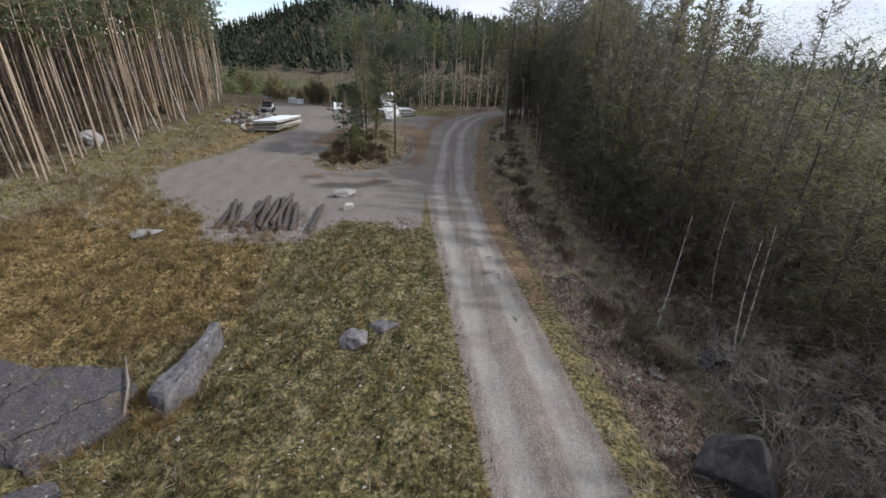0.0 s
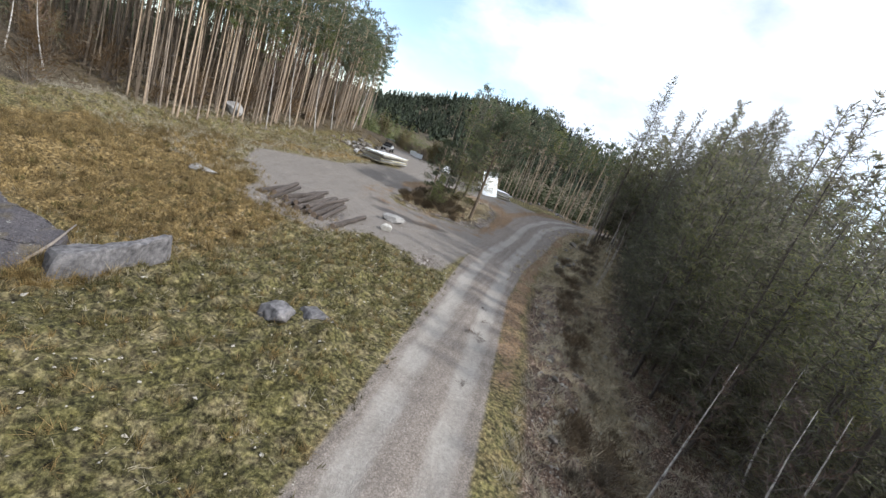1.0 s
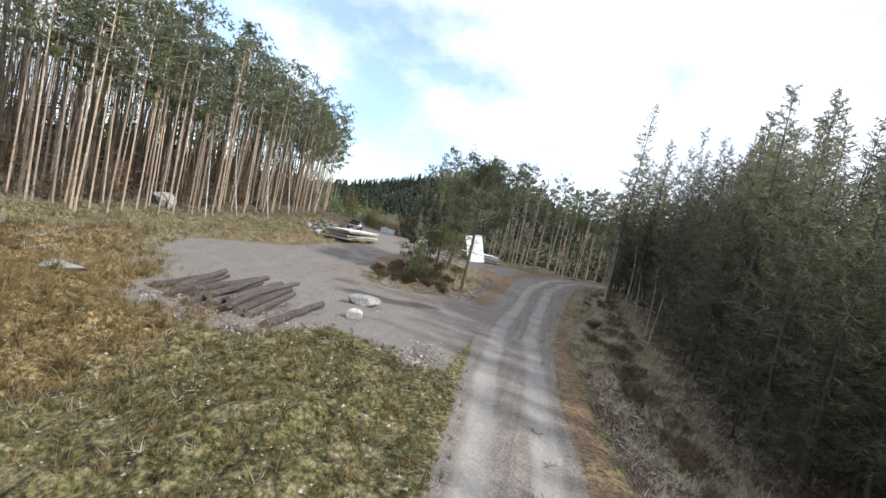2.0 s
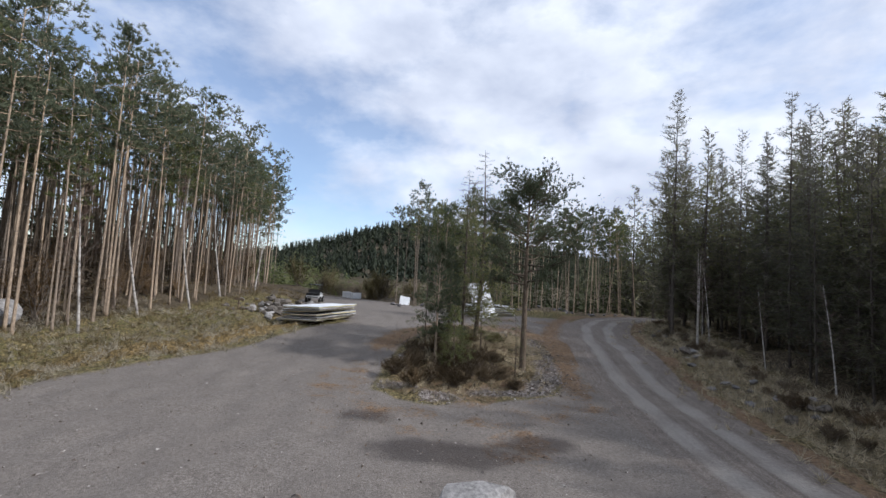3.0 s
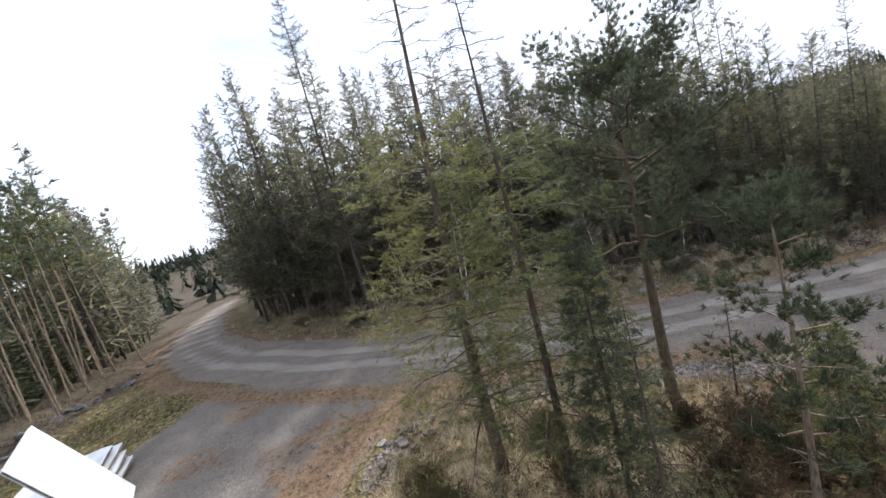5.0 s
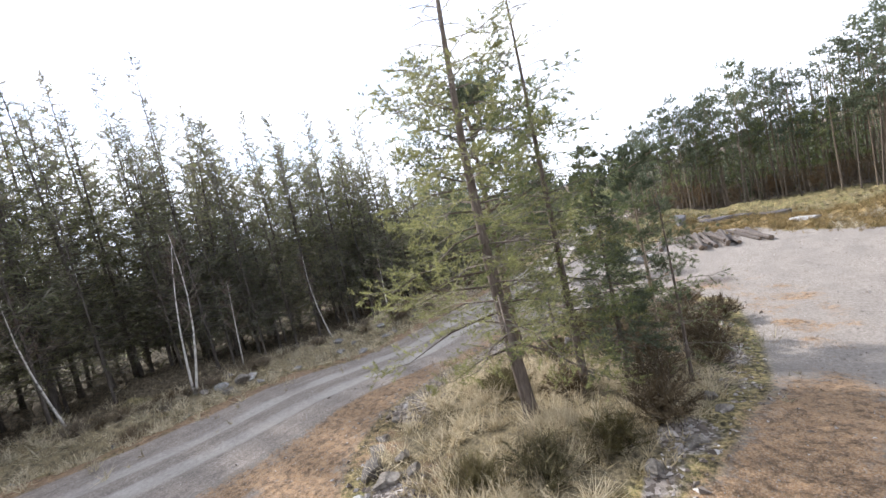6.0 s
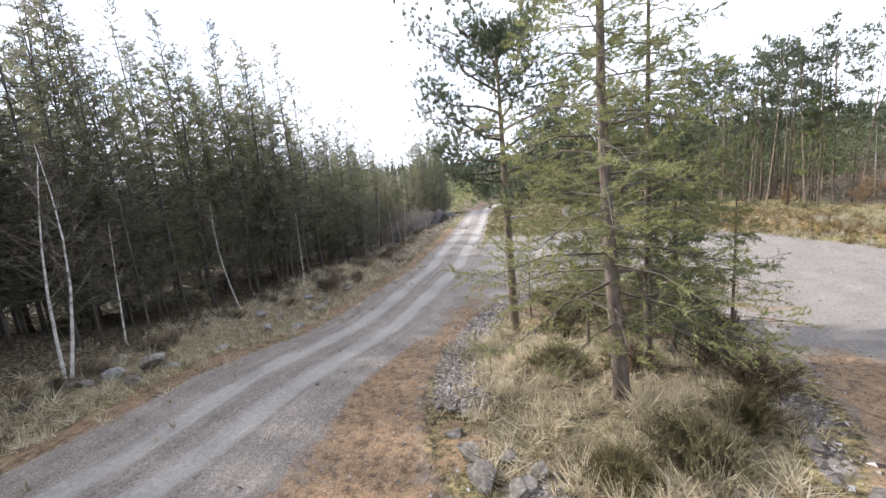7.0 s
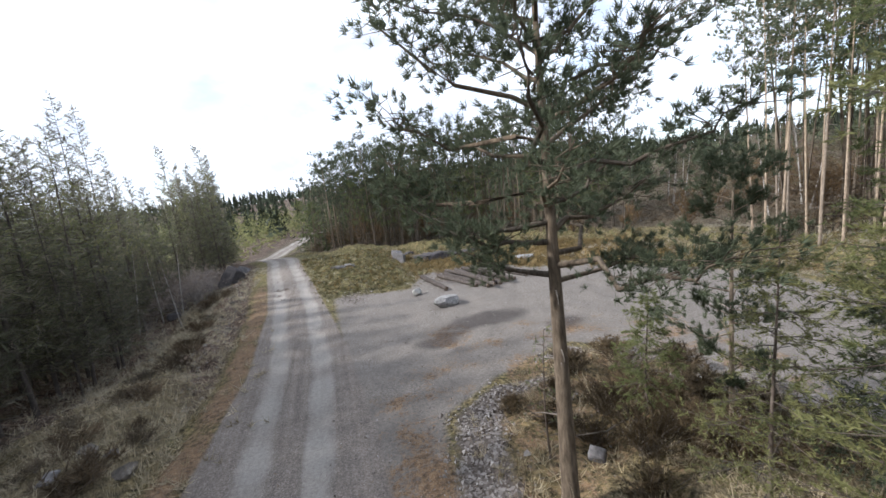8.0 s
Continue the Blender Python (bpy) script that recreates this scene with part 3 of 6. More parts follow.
    # darker, smoother spots: three on the yard, one round the log pile
    out["dark_patch"] = 0.9 * np.exp(-(((x + 8.6) / 2.6) ** 2 + ((y - 31.4) / 1.2) ** 2)) + 0.8 * np.exp(-(((x + 5.6) / 1.4) ** 2 + ((y - 33) / 0.8) ** 2)) + 0.7 * np.exp(-(((x + 11.5) / 1.4) ** 2 + ((y - 33.8) / 1.0) ** 2)) + 0.75 * np.exp(-(((x + 10.3) / 2.4) ** 2 + ((y - 23.6) / 1.9) ** 2))
    return out


def spaced(lo, hi, step, far):
    mid = list(np.arange(lo, hi + step / 2, step))
    up, down, d = [], [], step
    a, b = hi, lo
    while a < far or b > -far:
        d *= 1.09
        a, b = a + d, b - d
        up.append(a)
        down.append(b)
    return np.array(down[::-1] + mid + up)


gx, gy = spaced(-24, 11, 0.22, 2600), spaced(4, 56, 0.22, 2600)
X, Y = np.meshgrid(gx, gy)
Z = land(X, Y)
nx, ny = len(gx), len(gy)
idx = np.arange(nx * ny).reshape(ny, nx)
quads = np.stack([idx[:-1, :-1], idx[:-1, 1:], idx[1:, 1:], idx[1:, :-1]], -1).reshape(-1, 4)
me = bpy.data.meshes.new("ground")
me.vertices.add(nx * ny)
me.vertices.foreach_set("co", np.stack([X, Y, Z], -1).astype(np.float32).ravel())
me.loops.add(quads.size)
me.loops.foreach_set("vertex_index", quads.ravel().astype(np.int32))
me.polygons.add(len(quads))
me.polygons.foreach_set("loop_start", np.arange(0, quads.size, 4, dtype=np.int32))
me.polygons.foreach_set("use_smooth", np.ones(len(quads), bool))
me.update(calc_edges=True)
for key, v in masks(X, Y).items():
    at = me.attributes.new(key, "FLOAT", "POINT")
    at.data.foreach_set("value", np.clip(v, 0, 1).astype(np.float32).ravel())
me.materials.append(M_GROUND)
tagged(new("ground", me), "moorland ground with gravel yard, dirt track and mossy turf", "ground", kind="structure")


def ground_z(x, y):
    return float(land(x, y))

# ---- mesh tools ----
def mesh_of(name, verts, faces, mat, smooth_faces=False):
    me = bpy.data.meshes.new(name)
    me.from_pydata([tuple(v) for v in verts], [], faces)
    if smooth_faces:
        me.polygons.foreach_set("use_smooth", [True] * len(me.polygons))
    me.materials.append(mat)
    me.update()
    return me


def triangles(name, pts, mat):
    """A mesh of loose triangles from an array of n x 3 x 3."""
    pts = np.asarray(pts, np.float32)
    n = len(pts)
    me = bpy.data.meshes.new(name)
    me.vertices.add(n * 3)
    me.vertices.foreach_set("co", pts.ravel())
    me.loops.add(n * 3)
    me.loops.foreach_set("vertex_index", np.arange(n * 3, dtype=np.int32))
    me.polygons.add(n)
    me.polygons.foreach_set("loop_start", np.arange(0, n * 3, 3, dtype=np.int32))
    me.update(calc_edges=True)
    me.materials.append(mat)
    return me


def thing(name, x, y, z, label, category, group="", kind="", turn=0.0):
    ob = new(name)
    ob.matrix_basis = pose(x, y, z, 0, 0, turn)
    return tagged(ob, label, category, group, kind)


def part(name, me, parent, label="", m=None):
    """Hangs a mesh (or a bmesh with its material) under a thing or a part."""
    ob = new(name, me)
    ob.parent = parent
    if m is not None:
        ob.matrix_basis = m
    return tagged(ob, label)


def bm_mesh(name, bm, mat, smooth_faces=False):
    me = bpy.data.meshes.new(name)
    bm.to_mesh(me)
    bm.free()
    if smooth_faces:
        me.polygons.foreach_set("use_smooth", [True] * len(me.polygons))
    me.materials.append(mat)
    return me


def box(name, sx, sy, sz, mat, bevel=0.02, wobble=0.0, seed=0, at=(0, 0, 0), cuts=0):
    bm = bmesh.new()
    bmesh.ops.create_cube(bm, size=1)
    if cuts:
        bmesh.ops.subdivide_edges(bm, edges=[e for e in bm.edges if abs(e.verts[0].co.z - e.verts[1].co.z) < 0.1], cuts=cuts, use_grid_fill=True)
    for v in bm.verts:
        v.co = Vector((v.co.x * sx + at[0], v.co.y * sy + at[1], v.co.z * sz + at[2]))
    if bevel:
        bmesh.ops.bevel(bm, geom=[e for e in bm.edges if e.calc_face_angle(0.0) > 0.5], offset=bevel, segments=2, affect="EDGES")
    if wobble:
        for v in bm.verts:
            v.co += noise.noise_vector(v.co * 1.7 + Vector((seed, 0, 0))) * wobble
    return bm_mesh(name, bm, mat)


class Tubes:
    """Gathers tapered round limbs into one mesh."""

    def __init__(self):
        self.v, self.f = [], []

    def add(self, pts, radii, n=5, cap=True):
        base = len(self.v)
        pts = [Vector(p) for p in pts]
        for i, (p, r) in enumerate(zip(pts, radii)):
            d = (pts[min(i + 1, len(pts) - 1)] - pts[max(i - 1, 0)]).normalized()
            a = d.orthogonal().normalized()
            b = d.cross(a)
            for k in range(n):
                q = 2 * math.pi * k / n
                self.v.append(p + (a * math.cos(q) + b * math.sin(q)) * r)
        for i in range(len(pts) - 1):
            for k in range(n):
                l = (k + 1) % n
                self.f.append((base + i * n + k, base + i * n + l, base + (i + 1) * n + l, base + (i + 1) * n + k))
        if cap:
            self.f.append(tuple(base + (len(pts) - 1) * n + k for k in range(n)))
            self.f.append(tuple(base + k for k in reversed(range(n))))

    def mesh(self, name, mat):
        return mesh_of(name, self.v, self.f, mat, True)


def sprays(rs, pos, lean, size, width, k, spread=1.0):
    """k slim needles or blades at each place, fanned out round its lean: n*k triangles."""
    pos, lean = np.repeat(np.asarray(pos, float), k, 0), np.repeat(np.asarray(lean, float), k, 0)
    n = len(pos)
    size = np.repeat(np.broadcast_to(size, (n // k,)), k)
    d = lean + rs.normal(0, 0.55 * spread, (n, 3))
    d /= np.linalg.norm(d, axis=1, keepdims=True) + 1e-9
    side = np.cross(d, rs.normal(0, 1, (n, 3)))
    side /= np.linalg.norm(side, axis=1, keepdims=True) + 1e-9
    ln = (size * rs.uniform(0.6, 1.25, n))[:, None]
    root = pos + rs.normal(0, 0.12, (n, 3)) * size[:, None]
    w = width * rs.uniform(0.7, 1.3, (n, 1))
    return np.stack([root - side * w * 0.5, root + side * w * 0.5, root + d * ln], 1)


def rock_mesh(name, seed, sx, sy, sz, mat, sub=2, rough=0.35, flat=0.0):
    """A broken stone: an irregular convex lump with flat faces and rounded corners."""
    rs = random.Random(seed)
    bm = bmesh.new()
    bmesh.ops.create_icosphere(bm, subdivisions=sub, radius=1)
    cuts = [(Vector((rs.uniform(-1, 1), rs.uniform(-1, 1), rs.uniform(-1, 1))).normalized(), rs.uniform(0.42, 0.8)) for _ in range(11)]
    for v in bm.verts:
        for n, d in cuts:
            h = v.co.dot(n)
            if h > d:
                v.co -= n * (h - d) * 0.97
        v.co *= 1 + rough * 0.3 * noise.noise(v.co * 1.6 + Vector((seed * 3.1, 0, 0)))
        if flat and v.co.z > flat:
            v.co.z = flat + (v.co.z - flat) * 0.15
        v.co = Vector((v.co.x * sx * 0.5, v.co.y * sy * 0.5, v.co.z * sz * 0.5))
    return bm_mesh(name, bm, mat)

# ---- trees: each kind is grown a few times, then copied ----
def grow_pine(seed, h, bare, crown_r, clumps, mat=None, k=9, size=0.42, width=0.1, limbs=16, stubs=10, thick=0.0, sides=7, split=False, bark=None):
    """A Scots pine: long bare stem with dead stubs, and an uneven flat-topped crown of needle clumps."""
    rs, rd = np.random.RandomState(seed), random.Random(seed)
    r0 = thick or 0.0050 * h
    bend = (rd.uniform(-0.25, 0.25), rd.uniform(-0.25, 0.25))
    ph = rd.uniform(0, 6)

    def axis(t):
        return Vector((bend[0] * math.sin(t * 3 + ph) * t * h * 0.06, bend[1] * math.sin(t * 2.4 + ph) * t * h * 0.06, t * h))
    stem, dead = Tubes(), Tubes()
    ts = [0, 0.02, 0.06, 0.14, 0.25, 0.4, 0.55, 0.7, 0.85, 0.97]
    stem.add([axis(t) - Vector((0, 0, 0.15 if t == 0 else 0)) for t in ts], [r0 * (1.35 if t == 0 else 1.1 if t == 0.02 else 1 - 0.82 * t) for t in ts], sides)
    for _ in range(stubs):
        t = rd.uniform(0.2, 1) * bare
        a, l = rd.uniform(0, 6.28), rd.uniform(0.25, 1.1) * min(1.4, h / 13)
        p = axis(t)
        d = Vector((math.cos(a), math.sin(a), rd.uniform(-0.25, 0.2)))
        dead.add([p, p + d * l * 0.6, p + d * l + Vector((0, 0, rd.uniform(-0.12, 0.1)))], [0.022, 0.014, 0.004], 4, False)
    limb, pos, lean = Tubes(), [], []
    whole = [] if split else [limb]
    for i in range(limbs):
        t = bare + (0.98 - bare) * (i + rd.uniform(0, 1)) / limbs
        u = (t - bare) / (1 - bare)
        a = i * 2.4 + rd.uniform(-0.5, 0.5)
        reach = crown_r * (0.55 + 0.75 * math.sin(math.pi * min(1, 0.2 + 0.75 * u))) * rd.uniform(0.55, 1.1)
        rise = (0.1 + 0.75 * u) * rd.uniform(0.4, 1.1) - 0.1
        p = axis(t)
        d = Vector((math.cos(a), math.sin(a), rise)).normalized()
        kink = Vector((rd.uniform(-1, 1), rd.uniform(-1, 1), rd.uniform(-0.4, 0.5))) * 0.18 * reach
        wig = [Vector((rd.gauss(0, 1), rd.gauss(0, 1), rd.gauss(0, 0.7))) * 0.05 * reach for _ in range(3)]
        pts = [p, p + d * reach * 0.45 + kink, p + d * reach * 0.8 + kink * 0.6 + Vector((0, 0, 0.08 * reach)), p + d * reach + Vector((0, 0, 0.2 * reach))]
        if split:
            limb = Tubes()
            whole.append(limb)
        if split:
            limb.add([pts[0], pts[0].lerp(pts[1], 0.5) + wig[0], pts[1], pts[1].lerp(pts[2], 0.5) + wig[1], pts[2], pts[2].lerp(pts[3], 0.5) + wig[2], pts[3]],
                     [r0 * f * (1.1 - 0.5 * u) for f in (0.34, 0.27, 0.21, 0.17, 0.12, 0.08, 0.03)], 6, False)
        else:
            limb.add(pts, [r0 * 0.3 * (1.1 - 0.5 * u), r0 * 0.2, r0 * 0.12, 0.006], 4, False)
        per = max(4, int(clumps / limbs))
        for _ in range(per):
            f = rd.uniform(0.35, 1.05)
            q = pts[1].lerp(pts[3], (f - 0.35) / 0.7)
            o = Vector((rd.gauss(0, 1), rd.gauss(0, 1), rd.gauss(0.15, 0.6))) * 0.3 * min(1.0, reach * 0.5)
            pos.append(q + o)
            lean.append((o + d * 0.3 + Vector((0, 0, 0.45))).normalized())
            if rd.random() < 0.3:
                limb.add([q, q + o], [0.012, 0.004], 3, False)
    top = axis(0.97)
    for _ in range(int(clumps * 0.12)):
        o = Vector((rd.gauss(0, 0.35), rd.gauss(0, 0.35), rd.gauss(0.15, 0.3)))
        pos.append(top + o)
        lean.append((o + Vector((0, 0, 0.7))).normalized())
    tri = sprays(rs, pos, lean, size, width, k)
    return [("trunk", stem.mesh("pine_trunk", bark or M_PINE_BARK)), *[("limb" if split else "limbwork", b.mesh("pine_limb", bark or M_PINE_BARK)) for b in whole],
            ("deadwood", dead.mesh("pine_deadwood", M_DEAD_WOOD)), ("crown", triangles("pine_crown", tri, mat or M_PINE))]


def grow_larch(seed, h, radius, branches, twigs, tufts, bare=0.06, green=(0.25, 1.0), r0=0.0, droop=0.25, mat=None, size=0.2, width=0.07, twig_w=0.018, sides=6, lean=(0, 0), trunk_mat=None, split=False, hang=0.35, twig_mat=None, power=0.75, low=0.55):
    """A larch in early spring: straight stem, tiers of twiggy branches, thin fresh needles on the outer and upper ones."""
    rs, rd = np.random.RandomState(seed), random.Random(seed)
    r0 = r0 or 0.0095 * h
    stem, limb = Tubes(), Tubes()
    sway = rd.uniform(-0.02, 0.02) * h

    def axis(t):
        return Vector((lean[0] * t * h + sway * math.sin(t * 4), lean[1] * t * h + sway * math.cos(t * 3) - sway, t * h))
    ts = [0, 0.03, 0.12, 0.3, 0.5, 0.7, 0.88, 1.0]
    stem.add([axis(t) - Vector((0, 0, 0.15 if t == 0 else 0)) for t in ts], [r0 * (1.35 if t == 0 else 1.02 - t) + 0.004 for t in ts], sides)
    tw, tf, tl = [], [], []
    whole = [] if split else [limb]
    for i in range(branches):
        t = bare + (0.985 - bare) * (i + rd.random()) / branches
        a = i * 2.4 + rd.uniform(-0.4, 0.4)
        reach = radius * (1.03 - t) ** power * rd.uniform(0.6, 1.15) * min(1, low + t * 2.2)
        p = axis(t)
        flat = Vector((math.cos(a), math.sin(a), 0))
        up = 0.35 * t + rd.uniform(-0.15, 0.15)
        pts = [p, p + flat * reach * 0.4 + Vector((0, 0, reach * (up * 0.4 - droop * 0.15))),
               p + flat * reach * 0.75 + Vector((0, 0, reach * (up * 0.6 - droop * 0.6))), p + flat * reach + Vector((0, 0, reach * (up * 0.85 - droop * 0.55)))]
        if split:
            limb = Tubes()
            whole.append(limb)
        limb.add(pts, [max(0.012, r0 * 0.24 * (1.1 - t)), max(0.009, r0 * 0.15 * (1.1 - t)), 0.008, 0.003], 3, False)
        for _ in range(max(2, int(twigs * (0.4 + 0.6 * reach / radius)))):
            f = rd.uniform(0.15, 1.0)
            q = pts[0].lerp(pts[1], f / 0.4) if f < 0.4 else pts[1].lerp(pts[2], (f - 0.4) / 0.35) if f < 0.75 else pts[2].lerp(pts[3], (f - 0.75) / 0.25)
            side = flat.cross(Vector((0, 0, 1))) * rd.choice((-1, 1))
            d = (side * rd.uniform(0.4, 1.0) + flat * rd.uniform(0.2, 0.9) + Vector((0, 0, rd.uniform(-0.35 - hang, 0.65 - hang)))).normalized()
            l = rd.uniform(0.25, 0.65) * reach * (1.15 - f) + 0.15
            n = d.cross(Vector((rd.uniform(-1, 1), rd.uniform(-1, 1), rd.uniform(-1, 1)))).normalized() * twig_w
            tw.append((q - n * 0.5, q + n * 0.5, q + d * l))
            for _ in range(tufts):
                if green[0] + rd.gauss(0, 0.12) < t < green[1]:
                    tf.append(q + d * l * rd.uniform(0.25, 1.0))
                    tl.append(d + Vector((0, 0, 0.3)))
    out = [("trunk", stem.mesh("larch_trunk", trunk_mat or M_GREY_BARK)), *[("branch" if split else "branchwork", b.mesh("larch_branch", M_GREY_BARK)) for b in whole],
           ("twig_spray", triangles("larch_twig_spray", np.array([[tuple(c) for c in b] for b in tw]), twig_mat or M_TWIG))]
    if tf:
        out.append(("needle_spray", triangles("larch_needle_tufts", sprays(rs, [tuple(c) for c in tf], [tuple(c) for c in tl], size, width, 2, 1.4), mat or M_LARCH)))
    return out


def grow_birch(seed, h, stems=1, lean=0.12, twigs=260, r0=0.05, mat=None, spread=0.25):
    """A young birch: slim pale stems, rising dark twigs, no leaves."""
    rs, rd = np.random.RandomState(seed), random.Random(seed)
    parts, limb, tw = [], Tubes(), []
    for s in range(stems):
        stem = Tubes()
        a = rd.uniform(0, 6.28)
        l = lean * rd.uniform(0.6, 1.3)
        hs = h * rd.uniform(0.82, 1.0)
        b = rd.uniform(-0.05, 0.05) * h

        def axis(t):
            return Vector((math.cos(a) * (l * t * hs + 0.12 * s) + b * math.sin(t * 3), math.sin(a) * (l * t * hs + 0.12 * s) + b * math.sin(t * 2.3), t * hs))
        ts = [0, 0.05, 0.2, 0.4, 0.6, 0.8, 1.0]
        stem.add([axis(t) - Vector((0, 0, 0.1 if t == 0 else 0)) for t in ts], [r0 * (1.25 if t == 0 else 1.02 - t) + 0.006 for t in ts], 6)
        parts.append(("trunk", stem.mesh("birch_trunk", M_BIRCH_BARK)))
        for i in range(18):
            t = 0.35 + 0.62 * (i + rd.random()) / 18
            q = rd.uniform(0, 6.28)
            p = axis(t)
            reach = spread * h * (1.15 - t) * rd.uniform(0.6, 1.2)
            d = Vector((math.cos(q), math.sin(q), rd.uniform(0.7, 1.5))).normalized()
            e = p + d * reach
            limb.add([p, p.lerp(e, 0.5) + Vector((0, 0, -0.04 * reach)), e], [r0 * 0.22, r0 * 0.14, 0.004], 4, False)
            for _ in range(max(2, twigs // (18 * stems))):
                o = p.lerp(e, rd.uniform(0.2, 1.0))
                v = (d * 0.6 + Vector((rd.gauss(0, 0.6), rd.gauss(0, 0.6), rd.gauss(0.1, 0.5)))).normalized()
                n = v.orthogonal().normalized() * 0.014
                tw.append((o - n * 0.5, o + n * 0.5, o + v * rd.uniform(0.25, 0.7)))
    parts += [("branchwork", limb.mesh("birch_branches", M_DEAD_WOOD)), ("twig_spray", triangles("birch_twig_spray", np.array([[tuple(c) for c in b] for b in tw]), mat or M_BIRCH_TWIG))]
    return parts


def grow_bush(seed, h, w, stems, twigs, mat, wood=None, tw_len=0.3, tw_w=0.014):
    """A bare bush: many stems from one foot, forking into fine twigs."""
    rd = random.Random(seed)
    wood_t, tw = Tubes(), []
    for s in range(stems):
        a, l = rd.uniform(0, 6.28), rd.uniform(0.15, 1.0)
        e = Vector((math.cos(a) * w * 0.5 * l, math.sin(a) * w * 0.5 * l, h * rd.uniform(0.55, 1.0) * (1.15 - 0.5 * l)))
        f = Vector((rd.gauss(0, 0.05), rd.gauss(0, 0.05), -0.05)) * w
        m = f.lerp(e, 0.5) + Vector((rd.gauss(0, 0.05), rd.gauss(0, 0.05), 0.05)) * h
        wood_t.add([f, m, e], [0.012 * (0.6 + h * 0.25), 0.008 * (0.6 + h * 0.25), 0.003], 3, False)
        for _ in range(twigs):
            o = (m.lerp(e, rd.random()) if rd.random() < 0.75 else f.lerp(m, rd.uniform(0.3, 1)))
            v = ((e - f).normalized() * 0.5 + Vector((rd.gauss(0, 0.55), rd.gauss(0, 0.55), rd.gauss(0.15, 0.5)))).normalized()
            n = v.orthogonal().normalized() * tw_w
            tw.append((o - n * 0.5, o + n * 0.5, o + v * tw_len * rd.uniform(0.5, 1.4)))
    return [("stemwork", wood_t.mesh("bush_stems", wood or M_DEAD_WOOD)), ("twig_spray", triangles("bush_twigs", np.array([[tuple(c) for c in b] for b in tw]), mat))]


def grow_branchy_bush(seed, h, w, stems, mat=None):
    """A leafless thorn bush: crooked grey stems that fork three times into bent twigs."""
    rd = random.Random(seed)
    wood, tw = Tubes(), []

    def fork(p, d, l, r, level):
        m = p + d * l * 0.5 + Vector((rd.gauss(0, 1), rd.gauss(0, 1), rd.gauss(0, 1))) * l * 0.07
        e = p + d * l + Vector((rd.gauss(0, 1), rd.gauss(0, 1), rd.gauss(0, 1))) * l * 0.1
        wood.add([p, m, e], [r, r * 0.8, r * 0.55], 4 if level == 0 else 3, False)
        for q, n in ((m, 1), (e, 2)):
            for _ in range(n):
                v = (d + Vector((rd.gauss(0, 0.6), rd.gauss(0, 0.6), rd.gauss(0.08, 0.45)))).normalized()
                if level < 2:
                    fork(q, v, l * rd.uniform(0.5, 0.8), r * 0.55, level + 1)
                else:
                    for _ in range(4):
                        u = (v + Vector((rd.gauss(0, 0.7), rd.gauss(0, 0.7), rd.gauss(0, 0.5)))).normalized()
                        k = u.orthogonal().normalized() * 0.008
                        tw.append((q - k, q + k, q + u * l * rd.uniform(0.4, 0.9)))
    for _ in range(stems):
        a, s = rd.uniform(0, 6.28), rd.uniform(0.1, 1.0)
        d = Vector((math.cos(a) * s * w / h, math.sin(a) * s * w / h, 1)).normalized()
        fork(Vector((math.cos(a) * 0.12 * s, math.sin(a) * 0.12 * s, -0.08)), d, h * rd.uniform(0.38, 0.55), 0.028 * h / 2.5, 0)
    return [("stemwork", wood.mesh("bush_stems", M_BUSH_WOOD)), ("twig_spray", triangles("bush_twigs", np.array([[tuple(c) for c in b] for b in tw]), mat or M_BIRCH_TWIG))]


def plant(parts, name, x, y, label, category, group="", turn=0.0, scale=1.0, sink=0.0, tilt=(0, 0)):
    ob = thing(name, x, y, ground_z(x, y) - sink, label, category, group)
    ob.matrix_basis = pose(x, y, ground_z(x, y) - sink, tilt[0], tilt[1], turn) @ Matrix.Scale(scale, 4)
    for pname, me in parts:
        p = part(pname, me, ob)
        if pname in ("limbwork", "deadwood", "crown", "branchwork", "twig_spray", "needle_spray", "stemwork"):
            tagged(p, kind="stuff")
    return ob


rnd = random.Random(4)

# the pine wood west of the yard and the moor
PINE_KINDS = [grow_pine(11, 18.5, 0.58, 2.0, 300, None, 9, 0.29, 0.068), grow_pine(12, 17.0, 0.54, 1.8, 280, M_PINE_OLIVE, 9, 0.29, 0.068), grow_pine(13, 19.5, 0.62, 2.1, 310, None, 9, 0.29, 0.068),
              grow_pine(14, 16.0, 0.58, 1.6, 230, None, 10, 0.28, 0.06), grow_pine(15, 13.5, 0.6, 1.1, 130, M_PINE_OLIVE, 10, 0.28, 0.06)]
PINE_DEEP = [grow_pine(16, 18.0, 0.55, 2.1, 250, None, 6, 0.36, 0.1, 14, 5, 0, 5), grow_pine(17, 17.0, 0.55, 1.9, 240, M_PINE_OLIVE, 6, 0.36, 0.1, 14, 5, 0, 5), grow_pine(18, 19.0, 0.6, 2.2, 250, None, 6, 0.36, 0.1, 14, 5, 0, 5)]
WEST = [(-29.5, 29), (-31, 36), (-32.5, 46), (-33.2, 52), (-33.7, 58), (-34.2, 63), (-37, 70), (-42, 80)]
PINE_LABEL = "tall Scots pine with a bare stem and high green crown"


def west_edge(y):
    return float(np.interp(y, [p[1] for p in WEST], [p[0] for p in WEST]))


done = []


def clear_of(x, y, gap):
    if any((x - a) ** 2 + (y - b) ** 2 < gap * gap for a, b in done):
        return False
    done.append((x, y))
    return True


